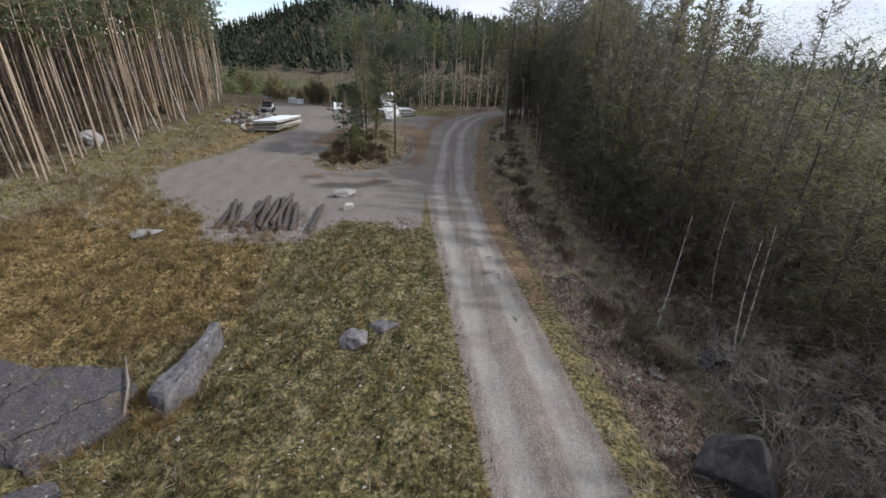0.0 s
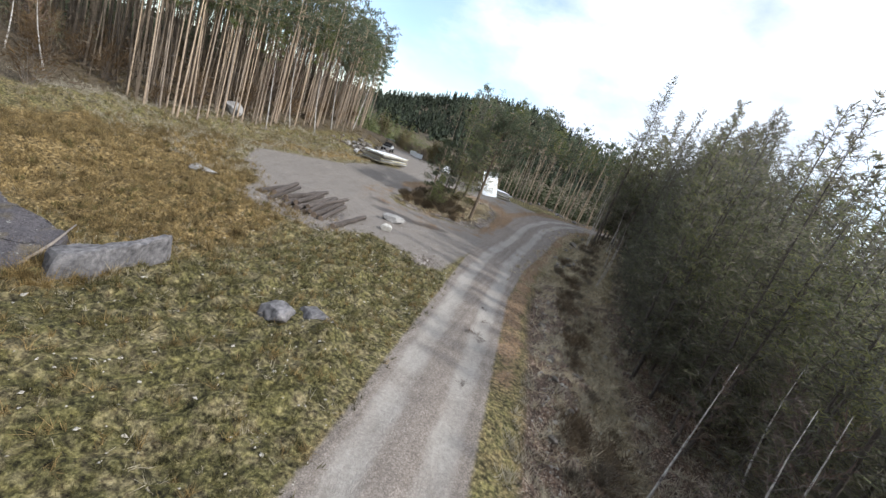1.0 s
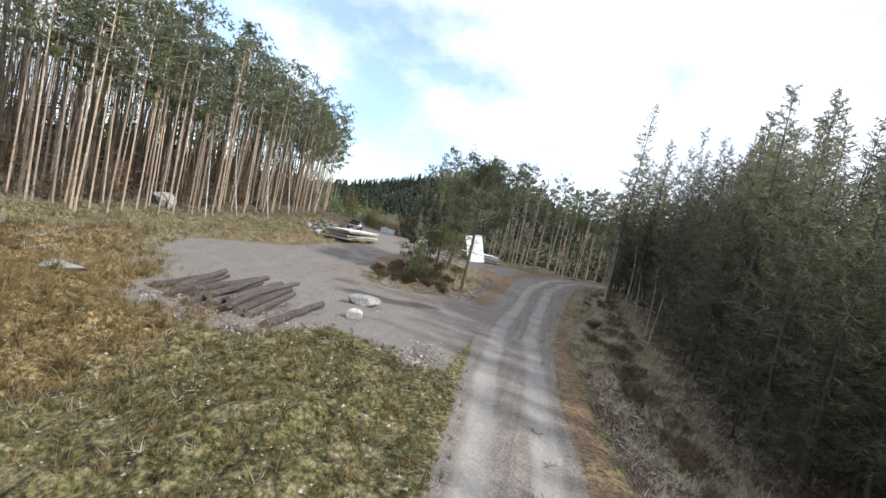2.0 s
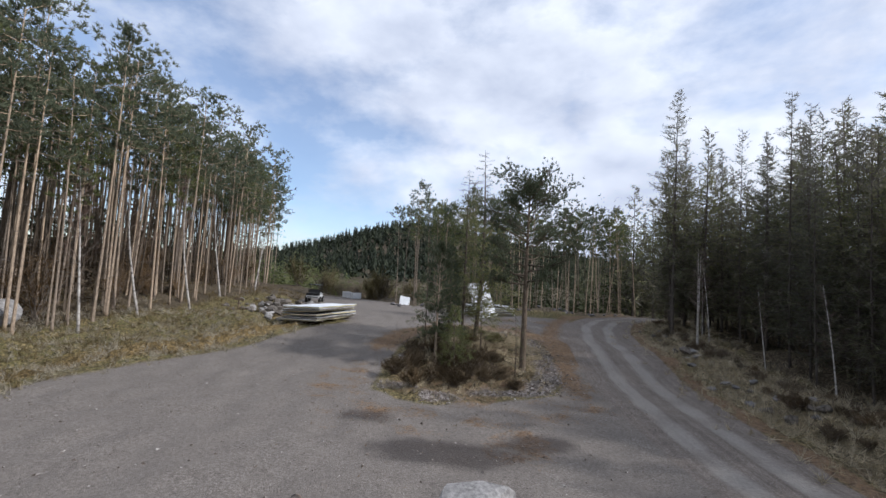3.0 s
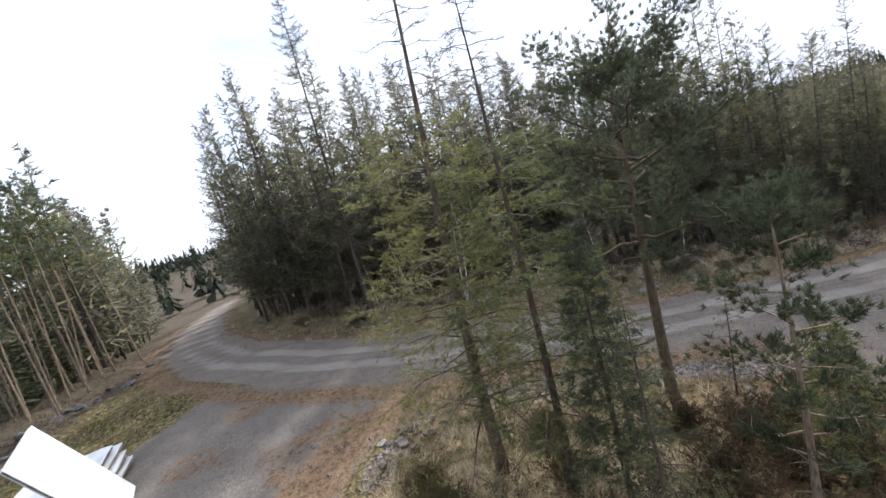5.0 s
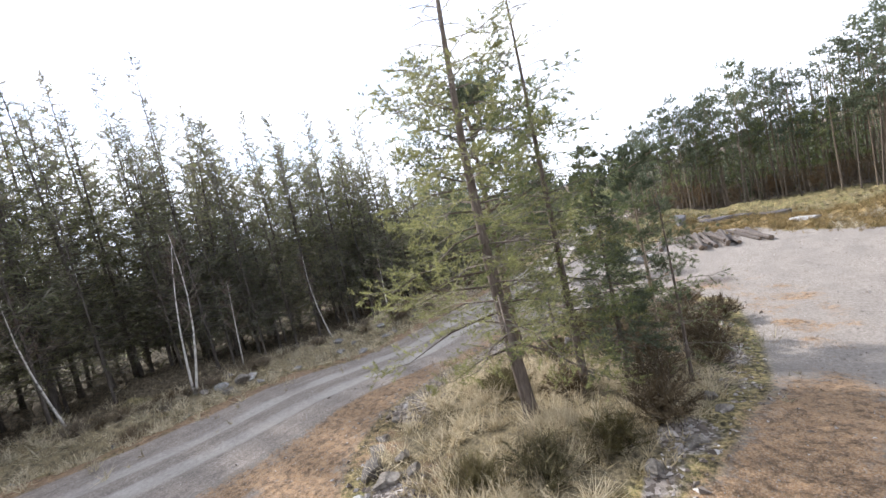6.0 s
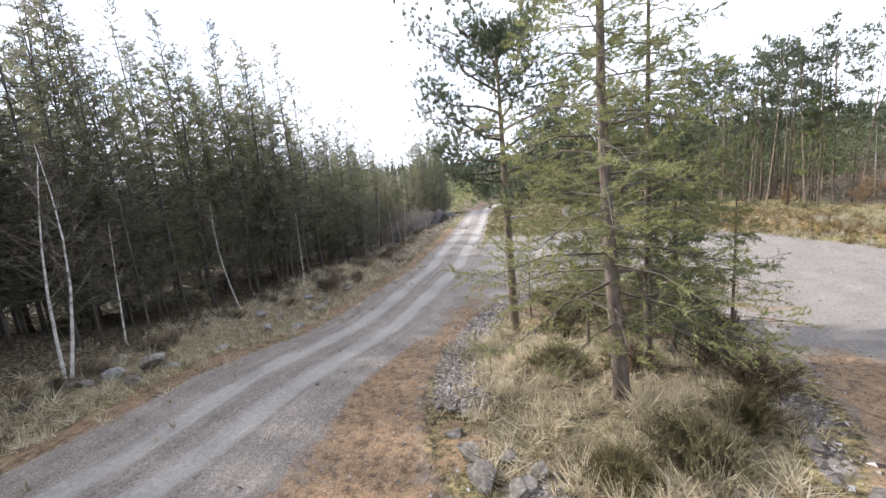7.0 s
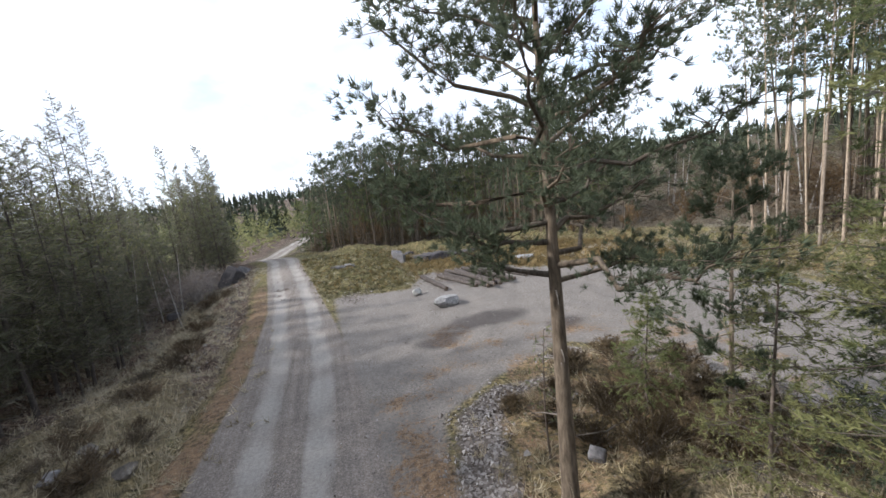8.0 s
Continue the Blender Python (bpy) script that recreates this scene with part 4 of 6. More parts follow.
count = 0
for _ in range(4000):
    if count >= 138:
        break
    y = rnd.uniform(27, 84)
    deep = abs(rnd.gauss(0, 5.0))
    x = west_edge(y) - deep
    if x < -66 or not clear_of(x, y, 0.85 + 0.04 * deep):
        continue
    kind = PINE_KINDS[rnd.choice((0, 0, 1, 2, 2, 3, 4, 4))] if deep < 3.2 else rnd.choice(PINE_DEEP)
    plant(kind, "pine_tree", x, y, PINE_LABEL, "tree", "pines of the west wood", rnd.uniform(0, 360), rnd.uniform(0.8, 0.99), tilt=(rnd.gauss(0, 1.2), rnd.gauss(0, 1.2)))
    count += 1

PINE_DARK = [grow_pine(24, 17.5, 0.42, 2.4, 350, M_PINE_OLD, 6, 0.34, 0.088, 18, 8, 0, 5, False, M_DARK_SHADED_BARK), grow_pine(25, 15.5, 0.5, 1.9, 300, M_PINE_OLD, 6, 0.34, 0.088, 16, 8, 0, 5, False, M_DARK_SHADED_BARK),
             grow_pine(26, 18.5, 0.55, 2.1, 300, M_PINE_OLD, 6, 0.34, 0.088, 14, 10, 0, 5, False, M_MID_PINE_BARK), grow_pine(27, 11.0, 0.3, 1.5, 200, M_PINE_OLIVE, 8, 0.3, 0.07, 16, 6, 0, 5, False, M_DARK_SHADED_BARK)]

# the stand north of the yard
STAND_KINDS = [grow_pine(21, 13.2, 0.62, 1.3, 190, None, 7, 0.28, 0.072), grow_pine(22, 13.0, 0.68, 1.0, 130, M_PINE_OLIVE, 7, 0.28, 0.072), grow_pine(23, 14.0, 0.62, 1.5, 220, None, 7, 0.28, 0.072)]
count = 0
for _ in range(3000):
    if count >= 82:
        break
    u = rnd.random()
    x, y = -18 + 29 * u + rnd.gauss(0, 1.2), 67.0 + 9.5 * u + abs(rnd.gauss(0, 5.0))
    if not clear_of(x, y, 1.05) or abs(float(along_road(x, y)[0])) < 3.2:
        continue
    plant(rnd.choice(STAND_KINDS), "pine_tree", x, y, "slender Scots pine with a pale bare stem", "tree", "pines north of the yard", rnd.uniform(0, 360), rnd.uniform(0.82, 1.1), tilt=(rnd.gauss(0, 2), rnd.gauss(0, 2)))
    count += 1

# the wood south and south-west of the moor
count = 0
for _ in range(6000):
    if count >= 104:
        break
    x = rnd.uniform(-34.5, 1.5)
    y = float(np.interp(x, [-34, -30, -24, -16, -8, 1.5], [11, 8, -1, -6, -6, -7])) - abs(rnd.gauss(0, 4.6))
    if not clear_of(x, y, 1.15) or abs(float(along_road(x, y)[0])) < 4.0:
        continue
    plant(rnd.choice(PINE_DARK), "pine_tree", x, y, PINE_LABEL, "tree", "pines of the south wood", rnd.uniform(0, 360), rnd.uniform(0.78, 1.0) * float(np.interp(x, [-27, -12, 1.5], [1.0, 0.95, 0.7])), tilt=(rnd.gauss(0, 1.5), rnd.gauss(0, 1.5)))
    count += 1

# the larch plantation east of the track
def grow_plume_larch(seed, h, radius, branches, per, size=1.0, bare=0.02, low_mat=None, top_mat=None, spire=0.86, slim=1.0, fork=0.5, stout=1.0, upsweep=0.55):
    """A plantation larch: a ragged cone of upturned branches set all over with fine twigs, thinning to a bare spire."""
    rs, rd = np.random.RandomState(seed), random.Random(seed)
    stem = Tubes()
    sway = rd.uniform(-0.015, 0.015) * h

    def axis(t):
        return np.stack([sway * np.sin(t * 4), sway * np.cos(t * 3) - sway, t * h], -1)
    ts = [0, 0.03, 0.2, 0.45, 0.7, 0.88, 1.0]
    stem.add([Vector(axis(np.float64(t))) - Vector((0, 0, 0.15 if t == 0 else 0)) for t in ts], [0.0068 * stout * h * (1.3 if t == 0 else 1.02 - t) + 0.008 for t in ts], 6)
    t = bare + (0.995 - bare) * ((np.arange(branches) + rs.rand(branches)) / branches) ** 0.95
    a = rs.uniform(0, 6.283, branches)
    reach = radius * (1.02 - t) ** 0.85 * rs.uniform(0.45, 1.2, branches) * np.minimum(1, 0.6 + 1.3 * t) + 0.14
    flat = np.stack([np.cos(a), np.sin(a), 0 * a], -1)
    side = np.stack([-np.sin(a), np.cos(a), 0 * a], -1)
    rise = upsweep * t - 0.2 + rs.normal(0, 0.13, branches)
    curl = rs.uniform(0.05, 0.35, branches)

    def along(i, f):
        p = axis(t[i]) + flat[i] * (reach[i] * f)[:, None]
        p[:, 2] += reach[i] * (rise[i] * f + curl[i] * f * f - 0.1 * np.sin(f * 3.1))
        return p
    every, limb = np.arange(branches), []
    for f0, f1, w0, w1 in ((0.0, 0.5, 1.0, 0.6), (0.5, 1.0, 0.6, 0.1)):
        p, q = along(every, np.full(branches, f0)), along(every, np.full(branches, f1))
        for n in (side, np.array([[0, 0, 1.0]])):
            w = (0.006 + 0.0016 * h * (1.05 - t))[:, None] * n
            limb += [np.stack([p - w * w0, p + w * w0, q + w * w1], 1), np.stack([p - w * w0, q + w * w1, q - w * w1], 1)]
    share = 0.35 + 0.65 * reach / radius
    i = rs.choice(branches, int(per * branches * share.mean()), p=share / share.sum())
    n = len(i)
    f = rs.uniform(0.05, 1.0, n) ** 0.85
    q = along(i, f)
    d = side[i] * rs.uniform(-1, 1, (n, 1)) + flat[i] * rs.uniform(0.0, 0.9, (n, 1))
    d[:, 2] += rs.normal(-0.12, 0.5, n) + 0.35 * t[i]
    d /= np.linalg.norm(d, axis=1, keepdims=True)
    ln = (0.16 + rs.uniform(0.1, 0.36, n) * reach[i] * (1.1 - 0.6 * f)) * size
    w = np.cross(d, rs.normal(0, 1, (n, 3)))
    w *= (rs.uniform(0.008, 0.02, n) * size * slim)[:, None] / (np.linalg.norm(w, axis=1, keepdims=True) + 1e-9)
    tri = np.stack([q - w, q + w, q + d * ln[:, None]], 1)
    pick, level = rs.rand(n), t[i] + rs.normal(0, 0.06, n)
    high, mid = level > spire, (level > fork) & (level <= spire)
    top = (high & (pick < 0.22)) | (mid & (pick < 0.55))
    low = (level <= fork) & (pick < 0.62)
    return [("trunk", stem.mesh("larch_trunk", M_DARK_BARK)), ("branchwork", triangles("larch_branches", np.concatenate(limb), M_DARK_BARK)),
            ("twig_spray", triangles("larch_twigs", tri[~top & ~low], M_TWIG)), ("needle_spray", triangles("larch_low_needles", tri[low], low_mat or M_LARCH_LOW)),
            ("needle_spray", triangles("larch_top_needles", tri[top], top_mat or M_LARCH))]


LARCH_FINE = [grow_plume_larch(seed, h, r, n, 38, 1.0, 0.13, slim=1.1) for seed, h, r, n in ((38, 11.2, 2.3, 120), (39, 10.2, 2.2, 112), (40, 12.0, 2.4, 124))]
LARCH_KINDS = [grow_plume_larch(seed, h, r, n, 26, 1.1, 0.13, slim=1.45) for seed, h, r, n in ((31, 11.5, 2.4, 110), (32, 10.0, 2.2, 100), (33, 12.5, 2.5, 116), (34, 9.0, 2.1, 96))]
LARCH_DEEP = [grow_plume_larch(seed, h, r, 70, 20, 1.4, 0.1, slim=2.3) for seed, h, r in ((35, 11.0, 2.5), (36, 12.0, 2.6), (37, 10.0, 2.4))]
LARCH_LABEL = "larch with dense brown twigs and first green needles"
EDGE_Y, EDGE_X = [2, 10, 18, 25, 32, 40, 50, 58, 66, 74, 80], [12.4, 12.6, 11.2, 9.6, 9.3, 11.2, 13.9, 13.5, 13.2, 18, 27]


def stand_size(y):
    return float(np.interp(y, [2, 8, 20, 28, 35, 48, 60], [1.12, 0.86, 0.94, 1.12, 1.32, 1.36, 1.34]))


def larch_stand(want, place, kinds, gap, group, size):
    n = 0
    for _ in range(9000):
        if n >= want:
            break
        x, y, deep = place()
        if abs(float(along_road(x, y)[0])) < 4.9 or not clear_of(x, y, gap + 0.035 * deep):
            continue
        plant(rnd.choice(kinds), "larch_tree", x, y, LARCH_LABEL, "tree", group, rnd.uniform(0, 360), rnd.uniform(0.84, 1.12) * size(y), tilt=(rnd.gauss(0, 1.5), rnd.gauss(0, 1.5)))
        n += 1


def at_edge(lo, hi, first, depth):
    def place():
        y = rnd.uniform(lo, hi)
        deep = first + rnd.uniform(0, depth)
        return float(np.interp(y, EDGE_Y, EDGE_X)) + deep, y, deep
    return place


def north_edge():
    x = rnd.uniform(10, 34)
    deep = abs(rnd.gauss(0, 3.5))
    return x, 71.5 + 0.8 * (x - 2) + deep, deep


def bend_edge():
    y = rnd.uniform(57, 70)
    deep = rnd.uniform(0, 3)
    return float(np.interp(y, [57, 64, 70], [7.4, 9.6, 15.0])) + deep, y, deep


def south_edge():
    y = rnd.uniform(-15, 2.5)
    deep = rnd.uniform(0, 4)
    return float(np.interp(y, [-15, -6, 0], [13.0, 11.0, 9.4])) + deep, y, deep


larch_stand(36, at_edge(9, 56, 0.0, 1.6), LARCH_FINE, 1.4, "larches of the plantation", stand_size)
larch_stand(66, at_edge(6, 66, 0.6, 4.0), LARCH_KINDS, 1.35, "larches of the plantation", stand_size)
larch_stand(12, at_edge(3, 18, 0.3, 3.0), LARCH_KINDS, 1.4, "larches of the plantation", stand_size)
larch_stand(56, at_edge(2, 78, 3.4, 9.0), LARCH_DEEP, 1.45, "larches of the plantation", stand_size)
larch_stand(32, north_edge, LARCH_DEEP, 1.5, "larches north of the track", lambda y: 1.5)
larch_stand(20, bend_edge, LARCH_KINDS, 1.3, "larches inside the bend", lambda y: 1.3)
larch_stand(30, south_edge, LARCH_KINDS, 1.5, "larches of the plantation", lambda y: 1.12)
TALL = [grow_plume_larch(41, 20.0, 3.6, 170, 44, 1.0, 0.22, M_LARCH_PALE, M_LARCH_PALE, 0.9, 1.3, 0.4, 1.0, 0.35),
        grow_plume_larch(42, 15.0, 2.3, 130, 30, 1.0, 0.1, M_LARCH_LOW, M_LARCH_PALE, 0.72, 1.2, 0.62, 0.6)]
for x, y, k, s in ((7.2, 56.0, 0, 1.03), (11.4, 51.2, 1, 0.95), (12, 48, 1, 1.08), (17, 56, 0, 0.9), (13, 38, 1, 0.9), (14.5, 19.5, 1, 0.74), (18, 28, 1, 0.86), (11.5, 44, 1, 0.98), (9.6, 28.5, 1, 0.74), (10.6, 33, 1, 0.8), (12, 25.5, 1, 0.76),
                   (10.2, 38, 1, 0.8), (10.6, 42, 1, 0.9), (10.6, 46, 1, 0.95), (15, 45, 0, 0.8), (10.5, 62, 1, 1.2), (13, 60, 0, 0.85), (11, 53.5, 1, 1.1), (9.9, 44.5, 1, 0.85), (12.5, 53, 0, 0.82), (10.2, 47, 1, 1.12), (9.8, 34.5, 1, 0.8), (13.5, 32, 1, 0.9), (11.2, 20, 1, 1.0), (9.9, 24.5, 1, 0.95), (12.2, 15.5, 1, 0.9), (10.8, 3, 1, 0.8), (9.7, -3, 1, 0.8)):
    plant(TALL[k], "larch_tree", x, y, "tall thin larch standing over the plantation", "tree", "tall larches", rnd.uniform(0, 360), s)

for i in range(26):
    y = 16 + 36 * (i + rnd.random()) / 26
    x = float(np.interp(y, EDGE_Y, EDGE_X)) + rnd.uniform(0.8, 6.5)
    if clear_of(x, y, 0.7):
        plant(TALL[1], "larch_tree", x, y, "slim larch with a bare pointed top", "tree", "tall larches", rnd.uniform(0, 360), rnd.uniform(0.76, 0.96) * float(np.interp(y, [16, 26, 40], [0.86, 0.92, 1.05])), tilt=(rnd.gauss(0, 2), rnd.gauss(0, 2)))

# birches at the plantation's edge
BIRCHES = [grow_birch(51, 8.0, 1, 0.1), grow_birch(52, 6.5, 1, 0.16), grow_birch(53, 7.0, 2, 0.1)]
plant(BIRCHES[2], "birch_tree", 6.35, 49.8, "slender white birch with two bare stems", "tree", "", 40, 1.0)
for x, y, k, a, s in ((8.8, 53.4, 0, 20, 0.9), (9.6, 56.2, 1, 80, 0.85), (8.6, 46.5, 1, 200, 0.8), (8.3, 41, 0, 10, 0.8), (11.2, 58.5, 0, 130, 0.9), (10.6, 11.8, 0, 70, 0.9), (11.6, 13.2, 1, 100, 0.95), (9.6, 15.6, 1, 60, 0.9), (12.2, 16, 0, 90, 0.9), (7.6, 36.5, 1, 300, 0.7)):
    plant(BIRCHES[k], "birch_tree", x, y, "slim leaning white birch without leaves", "tree", "birches beside the plantation", a, s)
for x, y, k in ((-31.6, 50.5, 0), (-33, 56, 0), (-31, 41, 1), (-34.5, 64, 1), (-32.0, 46, 0)):
    plant(BIRCHES[k], "birch_tree", x, y, "tall pale birch at the edge of the pine wood", "tree", "birches of the west wood", x * 40, 1.55)

for i in range(16):
    x, y = rnd.uniform(-48, -36), rnd.uniform(4, 24)
    plant(BIRCHES[i % 2], "birch_tree", x, y, "slim pale birch on the brown south-western slope", "tree", "birches of the slope", rnd.uniform(0, 360), rnd.uniform(1.0, 1.4))

# ---- the island of trees in the yard ----
plant(grow_pine(61, 10.1, 0.46, 2.7, 3300, M_PINE_OLD, 20, 0.15, 0.018, 30, 9, 0.18, 10, True, M_DARK_SHADED_BARK), "pine_tree", -5.62, 43.2, "Scots pine with scaly brown bark beside the track", "tree", "", 200)
plant(grow_larch(62, 13.0, 3.6, 100, 34, 18, 0.13, (0.0, 0.66), 0.165, 0.3, None, 0.09, 0.016, 0.014, 10, (0.0, 0.0), None, True, 0.1), "larch_tree", -8.5, 48.5, "larch with thin top and yellow-green lower branches", "tree", "", 30)
plant(grow_larch(63, 11.6, 2.9, 92, 28, 14, 0.16, (0.05, 0.7), 0.105, 0.2, M_PINE_OLIVE, 0.09, 0.017, 0.014, 8, (0, 0), None, True), "larch_tree", -9.3, 46.9, "thin half-bare larch among the saplings", "tree", "", 110)
plant(grow_larch(64, 6.4, 1.35, 60, 22, 15, 0.12, (0.0, 1.0), 0.075, 0.25, M_PINE_OLD, 0.09, 0.017, 0.012, 7), "spruce_tree", -10.1, 45.9, "dark green young spruce with dense branches", "tree", "", 60)
plant(grow_larch(65, 5.4, 1.5, 40, 14, 8, 0.1, (0.0, 0.92), 0.05, 0.15, M_LARCH, 0.075, 0.013, 0.011, 6), "larch_sapling", -11.5, 45.6, "young larch with fresh yellow-green needles", "tree", "saplings", 10)
plant(grow_larch(66, 3.4, 1.2, 44, 18, 14, 0.1, (0.0, 1.0), 0.04, 0.15, M_PINE_OLIVE, 0.085, 0.015, 0.011, 6), "pine_sapling", -9.2, 41.2, "small olive-green pine sapling", "tree", "saplings", 75)
plant(grow_larch(67, 3.2, 0.8, 20, 8, 2, 0.15, (0.3, 1.0), 0.03, 0.1, M_LARCH, 0.1, 0.028, 0.01, 6), "larch_sapling", -6.1, 41.6, "thin bare larch sapling", "tree", "saplings", 140)
plant(grow_pine(68, 6.4, 0.22, 1.15, 900, M_PINE_OLD, 20, 0.15, 0.019, 24, 6, 0.08, 8), "pine_tree", -10.4, 42.6, "young pine with open branches", "tree", "", 20)
plant(grow_larch(69, 5.2, 1.5, 46, 18, 10, 0.15, (0.1, 1.0), 0.045, 0.2, M_LARCH, 0.08, 0.014, 0.011, 6), "larch_sapling", -8.0, 45.2, "slim larch sapling with green tips", "tree", "saplings", 240)
OLIVE = grow_bush(73, 0.75, 2.0, 80, 40, M_OLIVE_BUSH, None, 0.3, 0.02)
for x, y, s in ((-9.5, 50.2, 1.0), (-8.2, 50.7, 0.8), (-7.2, 47.2, 0.8), (-10.6, 49.2, 0.8)):
    plant(OLIVE, "low_bush", x, y, "low olive-brown bush in pale grass", "bush", "low bushes", x * 30, s)
HEATH = [grow_bush(71, 1.15, 2.2, 60, 36, M_HEATHER, None, 0.24, 0.022), grow_bush(72, 0.8, 1.6, 56, 40, M_HEATHER, None, 0.2, 0.022)]
for x, y, k, s in ((-8.0, 42.6, 0, 1.0), (-9.3, 43.6, 0, 1.1), (-7.2, 43.6, 1, 1.0), (-10.5, 44.3, 0, 1.0), (-9.6, 40.0, 1, 1.0), (-8.9, 46.9, 1, 1.0), (-11.2, 48.0, 1, 1.0), (-7.6, 39.4, 1, 0.8),
                   (-11.6, 42.4, 0, 0.9), (-9.2, 42.2, 0, 0.9), (-10.9, 46.6, 0, 0.9), (-11.9, 39.6, 1, 1.0), (-10.7, 37.8, 1, 0.9), (-8.3, 40.6, 0, 0.8), (-10.2, 39.0, 0, 0.8), (-8.9, 38.2, 1, 1.0), (-6.8, 40.4, 1, 0.9), (-7.4, 41.4, 0, 0.7), (-11.3, 41.0, 0, 0.9), (-9.6, 41.2, 0, 0.9), (-6.2, 39.2, 1, 0.7), (-11.9, 44.0, 0, 0.8)):
    plant(HEATH[k], "heather_bush", x, y, "dark brown heather bush", "bush", "heather under the trees", x * 50, s)

# ---- things in the yard ----
def panel(parent, m, seed, w, l, thick):
    """An insulated wall panel: white sheets over a foam core."""
    ob = part("panel", box("panel_core", w - 0.05, l - 0.06, thick * 0.84, M_FOAM if seed % 3 != 1 else M_EDGE, 0.012, 0.06, seed, (0, 0, 0), 5), parent, "", m)
    part("top_sheet", box("panel_sheet", w, l, thick * 0.1, M_PANEL, 0.004, 0.06, seed, (0, 0, 0), 5), ob, "dented white sheet", pose(0, 0, thick * 0.46))
    part("bottom_sheet", box("panel_sheet", w, l, thick * 0.1, M_EDGE, 0.004, 0.06, seed, (0, 0, 0), 5), ob, "", pose(0, 0, -thick * 0.46))
    return ob


def panel_stack(x, y, turn, layers, seed, label, w=2.3, l=4.7, thick=0.1):
    rd = random.Random(seed)
    c, s = math.cos(math.radians(turn)), math.sin(math.radians(turn))
    fall_x = (ground_z(x + c, y + s) - ground_z(x - c, y - s)) / 2
    fall_y = (ground_z(x - 2 * s, y + 2 * c) - ground_z(x + 2 * s, y - 2 * c)) / 4
    ob = thing("panel_stack", x, y, ground_z(x, y), label, "panel stack")
    ob.matrix_basis = pose(x, y, ground_z(x, y) - 0.1, 0.3 * math.degrees(math.atan(fall_y)), -0.3 * math.degrees(math.atan(fall_x)), turn)
    for k in (-0.34, 0, 0.34):
        part("batten", box("batten", w * 0.96, 0.1, 0.12, M_BATTEN, 0.01, 0.01, k), ob, "", pose(0, k * l, 0.02))
    z = 0.13
    for i in range(layers):
        panel(ob, pose(rd.uniform(-0.22, 0.22), rd.uniform(-0.3, 0.3), z, rd.uniform(-0.5, 0.5), rd.uniform(-0.9, 0.9), rd.uniform(-2.6, 2.6)), i + seed, w, l, thick)
        z += thick + rd.choice((0.03, 0.06, 0.11))
    return ob


panel_stack(-21.1, 51.6, -10, 6, 3, "stack of weathered white insulated panels on battens", 3.2, 5.6, 0.115)
panel_stack(-7.9, 61.9, -58, 6, 8, "low stack of white insulated panels")
loose = thing("loose_panel", -8.2, 59.9, ground_z(-8.2, 59.9), "white insulated panel leaning upright on a stack", "panel")
loose.matrix_basis = pose(-7.95, 59.75, ground_z(-7.95, 59.75), 0, 0, 32) @ pose(0, 0, 0, 66, 0, 0) @ pose(0, 0, 0, 0, 0, 9) @ pose(0, 1.75, 0.05)
part("core", box("panel_core", 2.2, 3.5, 0.06, M_EDGE, 0.008), loose)
part("front_sheet", box("panel_sheet", 2.22, 3.52, 0.02, M_PANEL, 0.006, 0.012, 3), loose, "torn white sheet", pose(0, 0, 0.04))
part("back_sheet", box("panel_sheet", 2.22, 3.52, 0.02, M_PANEL, 0.006, 0.012, 5), loose, "", pose(0, 0, -0.04))
small = thing("propped_panel", -17.7, 67.4, ground_z(-17.7, 67.4), "small white corrugated sheet propped on its edge", "panel")
small.matrix_basis = pose(-17.7, 67.4, ground_z(-17.7, 67.4) + 0.46, 75, 8, 25)
bm = bmesh.new()
bmesh.ops.create_grid(bm, x_segments=24, y_segments=1, size=0.5)
for v in bm.verts:
    v.co = Vector((v.co.x * 1.2, v.co.y * 1.05, 0.03 * math.sin(v.co.x * 60)))
bmesh.ops.solidify(bm, geom=bm.faces[:], thickness=0.02)
part("sheet", bm_mesh("corrugated_sheet", bm, M_PANEL), small)
low = thing("white_crate", -27.2, 74.4, ground_z(-27.2, 74.4), "low white slatted crate", "crate", "", "", -40)
for k in range(6):
    part("slat", box("slat", 0.4, 0.06, 0.8, M_PANEL, 0.01), low, "", pose(-1.25 + 0.5 * k, 0, 0.45))
for z in (0.12, 0.8):
    part("rail", box("rail", 3.0, 0.08, 0.1, M_PANEL, 0.01), low, "", pose(0, 0.07, z))
for k in (-1.4, 1.4):
    part("end", box("end", 0.08, 1.2, 0.8, M_PANEL, 0.01), low, "", pose(k, 0.62, 0.45))


